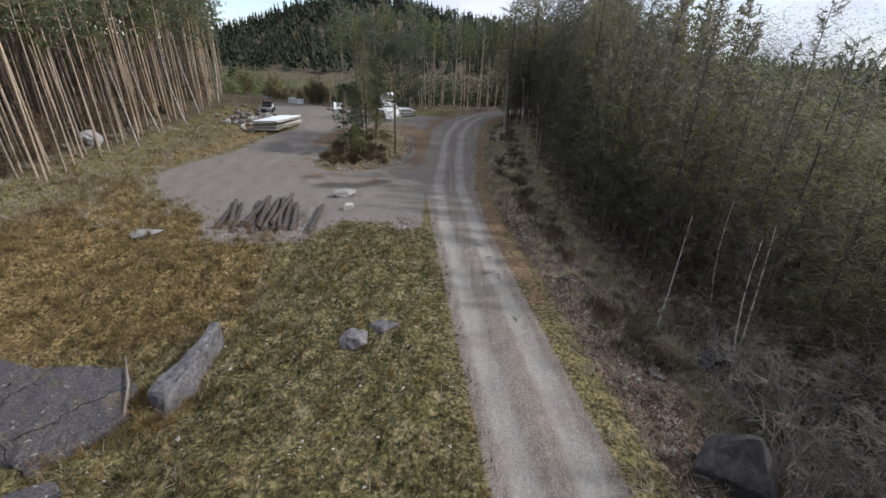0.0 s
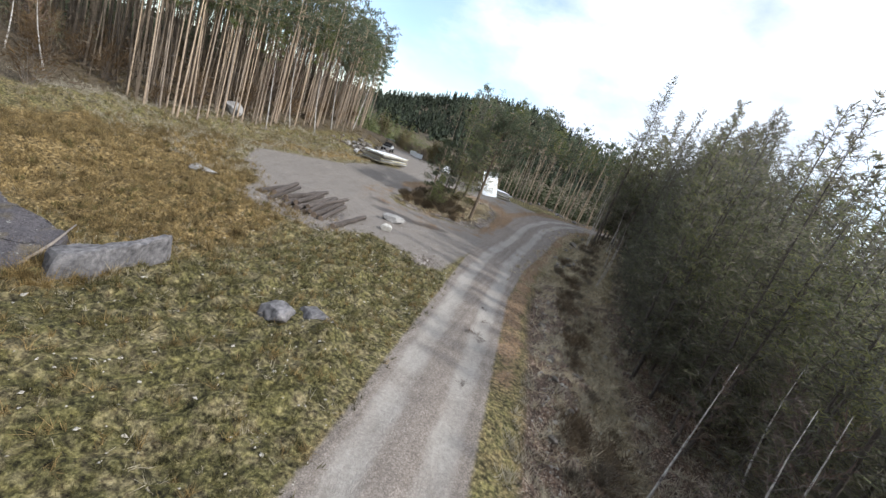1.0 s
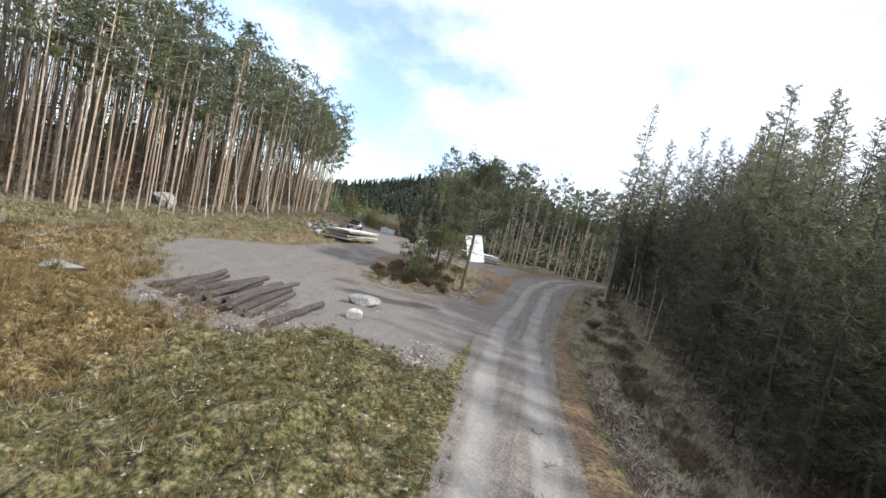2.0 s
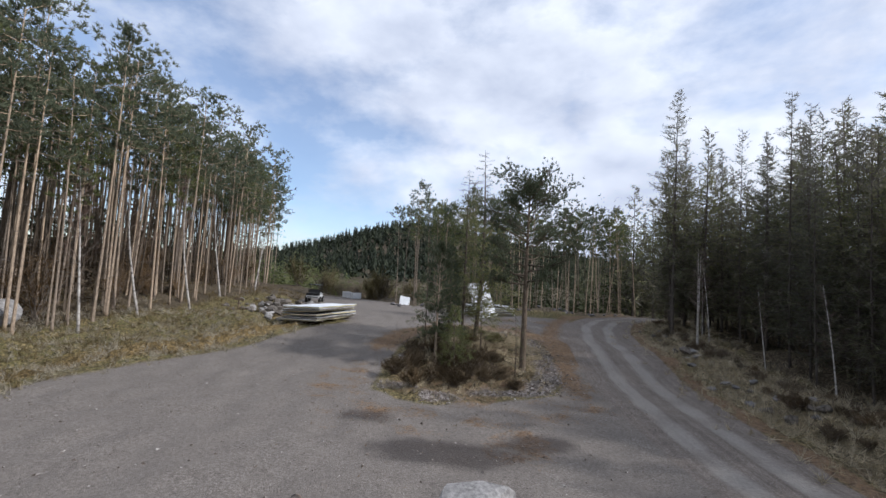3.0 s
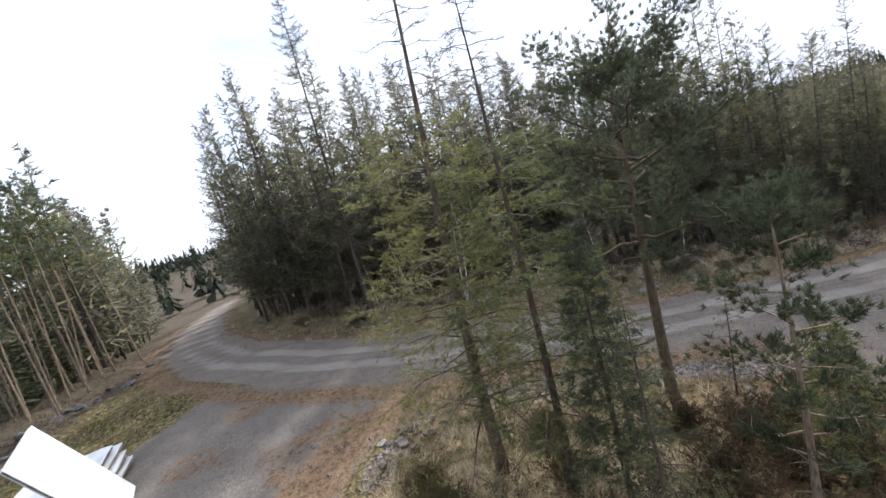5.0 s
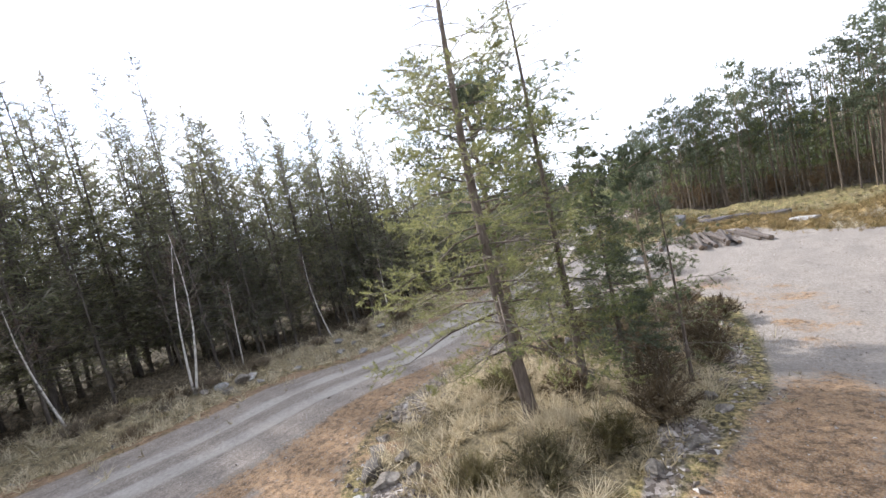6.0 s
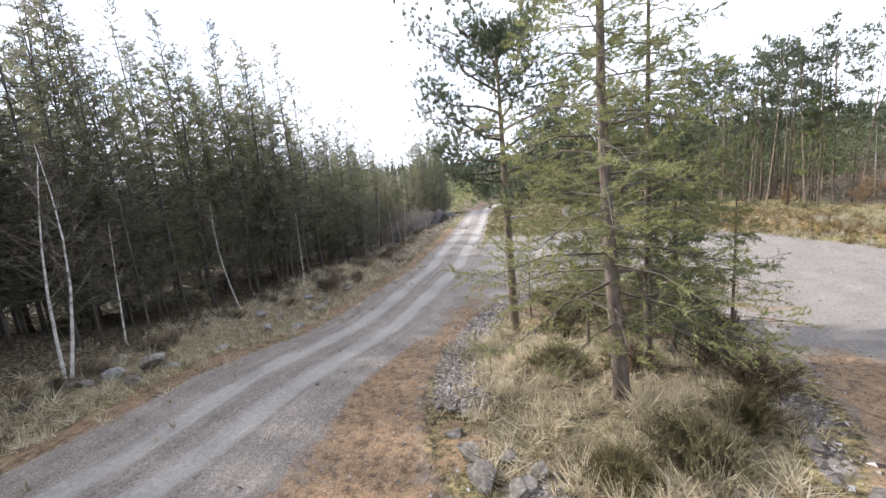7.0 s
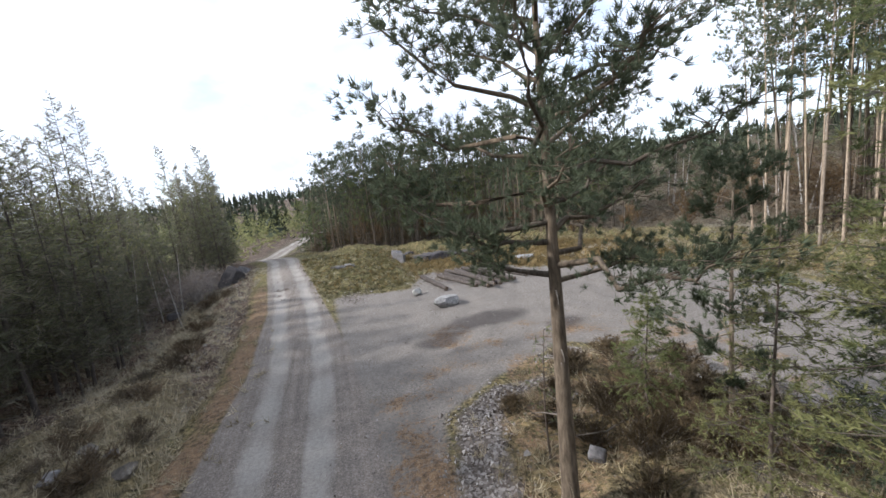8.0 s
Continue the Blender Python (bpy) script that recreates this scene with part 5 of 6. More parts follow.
def buggy(x, y, turn):
    """A small two-seat utility vehicle with a roll cage and roof."""
    ob = thing("utility_vehicle", x, y, ground_z(x, y), "small black and white off-road utility vehicle with a roof", "vehicle", "", "", turn)
    body = part("body", box("vehicle_body", 1.35, 2.5, 0.34, M_BODY, 0.07), ob, "pale dirty bodywork", pose(0, 0, 0.62))
    part("bonnet", box("bonnet", 1.2, 0.8, 0.26, M_BODY, 0.1), body, "", pose(0, 0.92, 0.24))
    part("cargo_bed", box("cargo_bed", 1.3, 0.8, 0.26, M_BLACK, 0.03), body, "black cargo bed", pose(0, -0.88, 0.26))
    part("seat", box("bench_seat", 1.15, 0.42, 0.16, M_BLACK, 0.05), ob, "black bench seat", pose(0, -0.1, 0.86))
    part("seat_back", box("seat_back", 1.15, 0.12, 0.5, M_BLACK, 0.04), ob, "", pose(0, -0.34, 1.12, -10))
    part("roof", box("vehicle_roof", 1.34, 1.45, 0.07, M_BLACK, 0.03), ob, "black flat roof", pose(0, 0.02, 1.86))
    for sx in (-0.6, 0.6):
        part("cage_post", Tubes_post((sx, 0.72, 0.85), (sx, 0.5, 1.84)), ob)
        part("cage_post", Tubes_post((sx, -0.5, 0.8), (sx, -0.5, 1.84)), ob)
    part("windscreen_bar", Tubes_post((-0.6, 0.66, 1.1), (0.6, 0.66, 1.1)), ob)
    part("bumper", Tubes_post((-0.55, -1.32, 0.6), (0.55, -1.32, 0.6), 0.04), ob, "pale bumper bar")
    for sx in (-0.68, 0.68):
        for sy in (-0.82, 0.86):
            w = part("wheel", wheel_mesh("tyre", 0.33, 0.25, M_TYRE), ob, "", pose(sx, sy, 0.33, 0, 90, 0))
            part("rim", wheel_mesh("rim", 0.18, 0.27, M_STEEL), w)
    for sx in (-0.45, 0.45):
        part("headlight", box("headlight", 0.22, 0.06, 0.12, M_STEEL, 0.02), ob, "", pose(sx, 1.33, 0.86))
        part("tail_light", box("tail_light", 0.12, 0.05, 0.1, M_BLACK, 0.01), ob, "", pose(sx, -1.29, 0.88))
    return ob


def Tubes_post(a, b, r=0.028):
    t = Tubes()
    t.add([a, tuple((p + q) / 2 for p, q in zip(a, b)), b], [r, r, r], 8)
    return t.mesh("bar", M_BLACK)


def wheel_mesh(name, r, w, mat):
    bm = bmesh.new()
    bmesh.ops.create_cone(bm, cap_ends=True, segments=20, radius1=r, radius2=r, depth=w)
    bmesh.ops.bevel(bm, geom=[e for e in bm.edges if e.calc_length() < r * 0.5], offset=w * 0.16, segments=2, affect="EDGES")
    return bm_mesh(name, bm, mat, False)


buggy(-26.6, 62.6, 14)

# the log pile on its bed of rubble
LOGS = [(-13.1, 21.3, 12, 0), (-12.0, 21.0, 14, 0), (-11.35, 21.7, 15, 0), (-10.9, 21.0, 13, 0), (-10.35, 21.35, 12, 0), (-9.85, 21.5, 10, 0), (-9.35, 21.45, 9, 0),
        (-8.85, 21.6, 12, 0), (-7.75, 21.3, 5, 0), (-10.7, 21.6, 17, 1), (-10.05, 21.9, 7, 1), (-9.5, 21.4, 15, 1), (-11.6, 21.6, 9, 1), (-12.6, 22.0, 22, 0)]
for i, (x, y, turn, layer) in enumerate(LOGS):
    rd = random.Random(100 + i)
    l, r = rd.uniform(4.3, 5.5), rd.uniform(0.11, 0.175)
    turn, y = turn + rd.gauss(0, 2.5), y + rd.uniform(-0.15, 0.35)
    tube = Tubes()
    n = 7
    tube.add([(rd.uniform(-0.03, 0.03), l * k / n, rd.uniform(-0.02, 0.02)) for k in range(n + 1)], [r * (1.05 - 0.25 * k / n) * rd.uniform(0.95, 1.05) for k in range(n + 1)], 12, False)
    log = thing("log", x, y, ground_z(x, y + 1) + r * 0.85 + layer * 0.2, "weathered grey-brown log lying on rubble", "log", "logs of the pile", "", turn)
    part("bark", tube.mesh("log_bark", M_LOG_BARK), log)
    for yy, rr, s in ((0.0, r * 1.02, 90), (l, r * 0.78, -90)):
        bm = bmesh.new()
        bmesh.ops.create_cone(bm, cap_ends=True, segments=12, radius1=rr, radius2=rr * 0.97, depth=0.03)
        part("cut_end", bm_mesh("log_end", bm, M_LOG_END), log, "pale cut end", pose(0, yy, 0, s))


def stone(name, x, y, seed, sx, sy, sz, mat, label, turn=0.0, sub=3, flat=0.0, sink=0.3, group="", tilt=0.0, rough=0.35):
    ob = new(name, rock_mesh(name, seed, sx, sy, sz, mat, sub, rough, flat))
    ob.matrix_basis = pose(x, y, ground_z(x, y) + sz * (0.5 - sink), tilt, 0, turn)
    return tagged(ob, label, "rock", group)


ob = new("boulder", rock_mesh("boulder", 15, 1.9, 1.4, 1.15, M_GREY_PALE, 4, 0.25, 0.35))
ob.matrix_basis = pose(-7.3, 28.4, ground_z(-7.3, 28.4) + 0.26, 6, -4, 24)
tagged(ob, "flat-topped pale grey boulder on the gravel", "rock", "two boulders")
stone("boulder", -6.5, 25.5, 2, 0.85, 0.65, 0.6, M_ROCK_PALE, "pale whitish boulder at the gravel's edge", 60, 3, 0, 0.2, "two boulders")

def slab(name, pieces, tilt, label, seed, mat=None):
    """Bedrock broken into pieces: each a ragged outline with steep sides and a worn, pitted top."""
    xs = [c for _, cs in pieces for c in cs]
    ox, oy = sum(c[0] for c in xs) / len(xs), sum(c[1] for c in xs) / len(xs)
    ob = thing(name, ox, oy, ground_z(ox, oy), label, "rock")
    for k, (top, corners) in enumerate(pieces):
        cx, cy = sum(c[0] for c in corners) / len(corners), sum(c[1] for c in corners) / len(corners)
        bm = bmesh.new()
        rings, edge = [], []
        for (a, b), (c, d) in zip(corners, corners[1:] + corners[:1]):
            n = max(2, int(math.hypot(c - a, d - b) / 0.16))
            edge += [(a + (c - a) * q / n, b + (d - b) * q / n) for q in range(n)]
        for f, h in ((1.05, -0.9), (1.0, 0.5), (0.985, 0.85), (0.95, 0.96), (0.88, 1.0), (0.75, 1.0), (0.6, 1.02), (0.45, 1.03), (0.3, 1.03), (0.15, 1.03)):
            ring = []
            for a, b in edge:
                x, y = (a - cx) * f, (b - cy) * f
                q = Vector((x * 1.3 + seed + k * 7, y * 1.3, h))
                z = top * h + (tilt[0] * (x + cx - ox) + tilt[1] * (y + cy - oy)) * max(0, h) + (0.12 * noise.noise(q * 0.8) + 0.07 * noise.noise(q * 2.5) + 0.03 * noise.noise(q * 6)) * (h > 0)
                j = (noise.noise_vector(q * 1.4) * 0.12 + noise.noise_vector(q * 4) * 0.05) * (0.3 + f)
                ring.append(bm.verts.new((x + j.x + cx - ox, y + j.y + cy - oy, z)))
            rings.append(ring)
        for r, s in zip(rings, rings[1:]):
            for q in range(len(edge)):
                l = (q + 1) % len(edge)
                bm.faces.new((r[q], r[l], s[l], s[q]))
        bm.faces.new(rings[-1])
        part("slab" if k == 0 else "broken_block", bm_mesh(name, bm, mat or M_SLAB), ob)
    return ob


slab("rock_outcrop", [(0.85, [(-13.3, 7.7), (-10.6, 6.9), (-9.0, 8.6), (-9.5, 9.7), (-10.6, 10.6), (-11.9, 10.5), (-13.4, 10.2), (-13.9, 9.0)]),
                      (0.6, [(-16.6, 9.2), (-14.2, 8.1), (-14.1, 9.3), (-13.6, 10.5), (-15.4, 10.9)]),
                      (0.55, [(-12.9, 7.2), (-10.9, 6.2), (-10.5, 6.6), (-13.2, 7.5)])], (-0.02, 0.09), "broad cracked slab of purple-grey rock in the turf", 3)
slab("rock_outcrop", [(0.6, [(-8.4, 8.75), (-7.85, 8.55), (-7.45, 9.3), (-7.68, 10.5), (-8.08, 12.1), (-8.3, 12.0), (-8.4, 10.3)])], (0.28, 0.03), "long narrow wedge of grey rock", 9, M_ROCK)
stone("rock_outcrop", -9.6, 6.1, 5, 1.5, 1.0, 0.8, M_SLAB, "grey rock beside the slab", 10, 3, 0.4, 0.4)
stone("turf_rock", -3.2, 11.9, 6, 1.45, 1.1, 0.8, M_ROCK, "low grey rock with lichen in the moss", 30, 4, 0.4, 0.4, "rocks in the moss")
stone("turf_rock", -2.25, 12.4, 7, 1.7, 1.0, 0.85, M_ROCK, "low grey rock with lichen in the moss", -10, 4, 0.4, 0.4, "rocks in the moss")
stone("turf_rock", -16.4, 20.4, 8, 2.2, 1.2, 0.8, M_GREY_PALE, "pale rock in brown tussock grass", 10, 3, 0.4, 0.4)
for i, (dx, dy, w) in enumerate(((0, 0, 0.75), (0.7, 0.5, 0.55), (-0.35, 0.75, 0.5), (0.5, -0.7, 0.6), (1.2, -0.1, 0.45), (-0.2, -0.6, 0.35), (0.9, 1.2, 0.4))):
    stone("verge_stone", 5.0 + dx, 48.4 + dy, 420 + i, w * 1.3, w, w * 0.8, M_GREY_PALE if i % 2 else M_BROWN_ROCK, "grey angular stone in a cluster on the verge", 50 * i, 3, 0, 0.25, "stone cluster on the verge")
stone("wood_boulder", -34.6, 39.3, 9, 3.0, 2.2, 2.2, M_GREY_PALE, "large grey boulder among the pine stems", 0, 3, 0, 0.25)
stone("roadside_boulder", 7.6, 7.2, 10, 2.6, 2.1, 2.5, M_ROCK_DARK, "large dark boulder beside the track", 20, 4, 0, 0.32, "", 12)
stone("gully_boulder", 10.6, 13.2, 11, 1.4, 1.6, 1.0, M_ROCK_DARK, "dark boulder in the gully under bare twigs", 50, 3, 0.5, 0.3)
stone("roadside_boulder", 7.4, 2.5, 13, 1.6, 1.4, 1.3, M_ROCK, "grey boulder beside the track", 0, 3, 0, 0.3)
stone("island_stone", -7.16, 42.0, 12, 0.6, 0.5, 0.7, M_ROCK, "grey upright stone at the heather's foot", 0, 3, 0, 0.2)
rd = random.Random(9)
for i in range(120):
    x, y = rd.gauss(-26.2, 1.9), rd.gauss(55, 3.2)
    if x > -23.2 or y < 49.5 - 0.5 * (x + 24) or math.hypot(x + 26.6, y - 62.6) < 2.2:
        continue
    s = rd.uniform(0.3, 0.95)
    stone("heap_boulder", x, y, 200 + i, s * 1.35, s, s * 0.85, M_BROWN_ROCK if i % 3 else M_GREY_PALE, "angular grey boulder of a tumbled heap", rd.uniform(0, 360), 2, 0, 0.15, "boulder heap beside the yard", rd.uniform(-25, 25), 0.6)
for i in range(34):
    a = rd.random()
    x, y = -18 + 26 * a + rd.gauss(0, 0.5), 66.2 + 7 * a + rd.gauss(0, 0.6)
    s = rd.uniform(0.3, 0.8)
    stone("bank_boulder", x, y, 260 + i, s * 1.3, s, s * 0.7, M_ROCK, "grey boulder on the yard's far bank", rd.uniform(0, 360), 2, 0, 0.25, "boulders of the far bank")
for i in range(26):
    x, y = rd.uniform(5.6, 7.6), rd.uniform(-4, 40)
    s = rd.uniform(0.25, 0.7)
    stone("ditch_boulder", float(np.interp(y, [p[1] for p in ROAD[:13]], [p[0] for p in ROAD[:13]])) + rd.uniform(3.6, 6), y, 300 + i, s * 1.2, s, s * 0.8, M_BROWN_ROCK, "mossy dark stone on the track's bank", rd.uniform(0, 360), 2, 0, 0.3, "stones of the bank")
ISLAND_STONES = [(-6.4, 52.2, 0.4, 1), (-10.6, 52.3, 0.36, 1), (-9.5, 51.9, 0.34, 1), (-6.6, 51.6, 0.62, 0), (-6.0, 51.3, 0.7, 0), (-6.9, 51.1, 0.5, 0), (-5.6, 50.8, 0.55, 0), (-6.3, 50.7, 0.45, 0), (-5.2, 50.2, 0.4, 0),
                 (-7.5, 52.0, 0.42, 0), (-8.8, 52.1, 0.45, 0), (-9.3, 51.5, 0.5, 0), (-10.1, 51.3, 0.36, 0), (-11.3, 49.8, 0.4, 0), (-11.8, 48.7, 0.5, 0), (-12.2, 47.3, 0.35, 0), (-11.9, 46.4, 0.45, 0), (-11.6, 50.9, 0.55, 0), (-4.9, 49.4, 0.3, 0)]
for x, y, s, k in ISLAND_STONES:
    stone("island_stone", x, y, int(abs(x * y) * 7) % 997, s * 1.25, s * 0.85, s * 0.6, M_ROCK_PALE if k else M_BROWN_ROCK, "pale stone at the island's rim" if k else "brown-grey angular stone at the island's rim", x * 70, 3, 0, 0.34, "stones round the island", x * 13 % 30 - 15, 0.5)
bough = Tubes()
bough.add([(0, 0, 0), (0.25, 1.2, 0.1), (0.3, 2.6, 0.05)], [0.06, 0.045, 0.025], 7)
ob = tagged(new("fallen_bough", bough.mesh("fallen_bough", M_DEAD_WOOD)), "grey dead bough lying against the slab", "branch")
ob.matrix_basis = pose(-9.2, 8.6, ground_z(-9.2, 8.6) + 0.15, 8, 0, 40)
bough = Tubes()
bough.add([(0, 0, 0), (1.0, 0.1, 0.12), (1.9, 0.0, 0.35)], [0.03, 0.02, 0.008], 5)
bough.add([(0.9, 0.08, 0.1), (1.3, 0.4, 0.3)], [0.015, 0.005], 4)
ob = tagged(new("fallen_bough", bough.mesh("fallen_bough", M_DEAD_WOOD)), "thin pale dead branch in the heather", "branch")
ob.matrix_basis = pose(-8.6, 41.2, ground_z(-8.6, 41.2) + 0.2, 0, 0, 15)
post = thing("signpost", -28.3, 51.8, ground_z(-28.3, 51.8), "short wooden post with a crossboard", "signpost")
part("post", box("post", 0.1, 0.1, 1.3, M_BATTEN, 0.01), post, "", pose(0, 0, 0.6))
part("crossboard", box("crossboard", 0.9, 0.04, 0.2, M_BATTEN, 0.01), post, "", pose(0.05, -0.07, 1.05, 0, 4, 0))
SCRUB = [grow_branchy_bush(81, 2.8, 2.6, 12, M_BUSH_TWIG), grow_branchy_bush(82, 2.2, 2.4, 10, M_BUSH_TWIG)]
for x, y, k, s in ((10.2, 8.6, 0, 1.2), (11.4, 9.8, 0, 1.3), (9.8, 10.4, 1, 1.0), (12.0, 7.6, 0, 1.3), (10.9, 11.9, 1, 1.1), (12.8, 11.2, 0, 1.2), (8.6, 6.8, 1, 0.9), (13.5, 9, 0, 1.3), (11, 6, 0, 1.1), (9.4, 7.6, 1, 1.0), (12.6, 13.2, 0, 1.1), (14.4, 7.2, 0, 1.3), (11.8, 14.8, 1, 1.0), (9.9, 5.0, 1, 1.0)):
    plant(SCRUB[k], "bare_bush", x, y, "grey leafless thorny bush", "bush", "bare bushes in the gully", x * 60, s)
WSCRUB = [grow_bush(83, 3.4, 2.6, 22, 26, M_BROWN_TWIG, None, 0.6, 0.03), grow_bush(84, 2.4, 2.2, 24, 24, M_BROWN_TWIG, None, 0.5, 0.03)]
VSCRUB = [grow_bush(85, 2.6, 2.8, 26, 34, M_OLIVE_BUSH, None, 0.5, 0.035), grow_bush(86, 2.0, 2.4, 24, 30, M_DEAD_GRASS, None, 0.45, 0.03)]
for i in range(96):
    y = rd.uniform(12, 78)
    x = west_edge(max(y, 29)) - rd.uniform(2.5, 24)
    plant(WSCRUB[i % 2], "scrub_bush", x, y, "brown leafless undergrowth among the pines", "bush", "undergrowth of the pine wood", rd.uniform(0, 360), rd.uniform(0.8, 1.6))
for i in range(40):
    x = rd.uniform(-30, 1)
    y = float(np.interp(x, [-30, -24, -16, -8, 1], [9, -3, -7, -8, -9])) - rd.uniform(1, 14)
    plant(WSCRUB[i % 2], "scrub_bush", x, y, "brown leafless undergrowth among the pines", "bush", "undergrowth of the pine wood", rd.uniform(0, 360), rd.uniform(0.8, 1.5))
for i in range(34):
    x, y = rd.uniform(-38, -20), rd.uniform(74, 98)
    plant(VSCRUB[i % 2], "scrub_bush", x, y, "olive-brown bush in the dip behind the yard", "bush", "bushes behind the yard", rd.uniform(0, 360), rd.uniform(1.0, 1.8))
VHEATH = [grow_bush(88, 0.5, 1.5, 36, 18, M_UNDERWOOD, None, 0.24, 0.024), grow_bush(89, 0.45, 1.2, 32, 18, M_DEAD_GRASS, None, 0.22, 0.018)]
for i in range(96):
    y = rd.uniform(12, 62)
    x = float(np.interp(y, [p[1] for p in ROAD], [p[0] for p in ROAD])) + rd.uniform(4.3, 7.2)
    plant(VHEATH[i % 2], "heather_bush", x, y, "low brown heather clump on the track's bank", "bush", "heather of the bank", rd.uniform(0, 360), rd.uniform(0.5, 1.25))
for i in range(22):
    y = rd.uniform(36, 60)
    s = rd.uniform(0.25, 0.6)
    stone("bank_stone", float(np.interp(y, [p[1] for p in ROAD], [p[0] for p in ROAD])) + rd.uniform(3.6, 5.6), y, 340 + i, s * 1.3, s, s * 0.7, M_RUBBLE, "grey stone half sunk in the bank", rd.uniform(0, 360), 2, 0, 0.35, "stones of the bank")
CLOD = grow_bush(87, 0.12, 0.7, 9, 6, M_BIRCH_TWIG, None, 0.16, 0.02)
for x, y, s in ((2.07, 17.3, 1.2), (2.76, 13.6, 0.8), (2.2, 19.0, 0.7), (1.75, 20.4, 0.6), (2.5, 17.0, 0.9)):
    plant(CLOD, "twig_litter", x, y, "dark clod of twigs dropped on the track", "twigs", "litter on the track", x * 90, s)

# ---- what nobody could count: far woods, grass, chips and rubble ----
rs = np.random.RandomState(5)


def far_wood(name, pts, heights, mat, label):
    """Distant conifers: tapering crowns of ragged tiers, joined."""
    tri = []
    n = len(pts)
    zz = land(pts[:, 0], pts[:, 1])
    for tier in range(5):
        f = tier / 5
        for k in range(5):
            a = rs.uniform(0, 6.283, n)
            r = heights * 0.2 * (1.05 - f) * rs.uniform(0.5, 1.35, n)
            b = a + rs.uniform(0.6, 1.2, n)
            z0 = zz + heights * (0.08 + f * 0.78) + rs.normal(0, 0.4, n)
            top = np.stack([pts[:, 0], pts[:, 1], zz + heights * (0.3 + f * 0.72)], 1)
            p = np.stack([pts[:, 0] + np.cos(a) * r, pts[:, 1] + np.sin(a) * r, z0], 1)
            q = np.stack([pts[:, 0] + np.cos(b) * r, pts[:, 1] + np.sin(b) * r, z0 + rs.normal(0, 0.5, n)], 1)
            tri.append(np.stack([p, q, top], 1))
    tagged(new(name, triangles(name, np.concatenate(tri), mat)), label, "forest", kind="stuff")


def stems(name, x, y, heights, mat, label):
    """Slim far trunks, three-sided and tapered, joined."""
    z = land(x, y)
    a = rs.uniform(0, 6.283, len(x))
    lean = rs.normal(0, 0.042, (len(x), 2)) * heights[:, None]
    girth = rs.uniform(0.55, 1.35, len(x))
    tri = []
    for k in range(3):
        b, c = a + k * 2.094, a + (k + 1) * 2.094
        r0, r1 = 0.0065 * girth * heights, 0.0025 * girth * heights
        p, q = (np.stack([x + np.cos(g) * r0, y + np.sin(g) * r0, z - 0.1], 1) for g in (b, c))
        u, v = (np.stack([x + lean[:, 0] + np.cos(g) * r1, y + lean[:, 1] + np.sin(g) * r1, z + heights * 0.92], 1) for g in (b, c))
        tri += [np.stack([p, q, v], 1), np.stack([p, v, u], 1)]
    tagged(new(name, triangles(name, np.concatenate(tri), mat)), label, "forest", kind="stuff")


def thicket(name, x, y, heights, mat, label, per=56, width=0.34, length=1.0, top_mat=None, lo=0.02):
    """The depth of a plantation: feathered crowns from the ground up, joined."""
    n = len(x)
    x, y, h = np.repeat(x, per), np.repeat(y, per), np.repeat(heights, per)
    z = land(x, y)
    t = rs.uniform(lo, 1.0, n * per)
    a = rs.uniform(0, 6.283, n * per)
    r = 0.23 * h * (1.04 - t) ** 0.8 * rs.uniform(0.15, 0.8, n * per)
    p = np.stack([x + np.cos(a) * r, y + np.sin(a) * r, z + t * h], 1)
    d = np.stack([np.cos(a), np.sin(a), rs.uniform(-0.9, 0.3, n * per)], 1) + rs.normal(0, 0.4, (n * per, 3))
    ln = length * rs.uniform(0.5, 1.3, (n * per, 1)) * (1.25 - t[:, None])
    s = np.cross(d, rs.normal(0, 1, (n * per, 3)))
    s *= width * rs.uniform(0.4, 1.0, (n * per, 1)) * (1.2 - t[:, None]) / (np.linalg.norm(s, axis=1, keepdims=True) + 1e-9)
    tri = np.stack([p - s * 0.5, p + s * 0.5, p + d * ln], 1)
    if top_mat:
        high = t > 0.5
        tagged(new(name + "_canopy", triangles(name + "_canopy", tri[high], top_mat)), "fresh green tops of the " + label, "forest", kind="stuff")
        tri = tri[~high]
    tagged(new(name, triangles(name, tri, mat)), label, "forest", kind="stuff")


def thinned(x, y, gap):
    """Keeps the points that stand at least a gap apart, by a grid."""
    cell, keep = set(), []
    for i, (a, b) in enumerate(zip(x, y)):
        key = (int(a // gap), int(b // gap))
        if key not in cell:
            cell.add(key)
            keep.append(i)
    return x[keep], y[keep]


hx, hy = rs.uniform(-260, 210, 9000), rs.uniform(150, 470, 9000)
keep = (land(hx, hy) > 1.0 + 2.5 * rs.rand(9000)) & (hy < 400)
hill = np.stack([hx, hy], 1)[keep][:2900]
far_wood("hill_forest", hill, rs.uniform(6, 13, len(hill)), M_SPRUCE, "dark conifer forest covering the far hill")
rx, ry = rs.uniform(-420, 420, 15000), rs.uniform(-420, 420, 15000)
rr = np.hypot(rx + 6, ry - 30)
keep = (rr > 85) & (rr < 420) & ((ry < 20) | (rx < -75) | (rx > 55)) & (np.abs(along_road(rx, ry)[0]) > 6)
ring = np.stack([rx, ry], 1)[keep][:4200]
far_wood("distant_forest", ring, rs.uniform(7, 12, len(ring)), M_SPRUCE, "mixed conifer forest in the distance")
bx, by = thinned(rs.uniform(8, 50, 9000), rs.uniform(-20, 90, 9000), 1.8)
rim = np.interp(by, EDGE_Y, EDGE_X) + 3.5
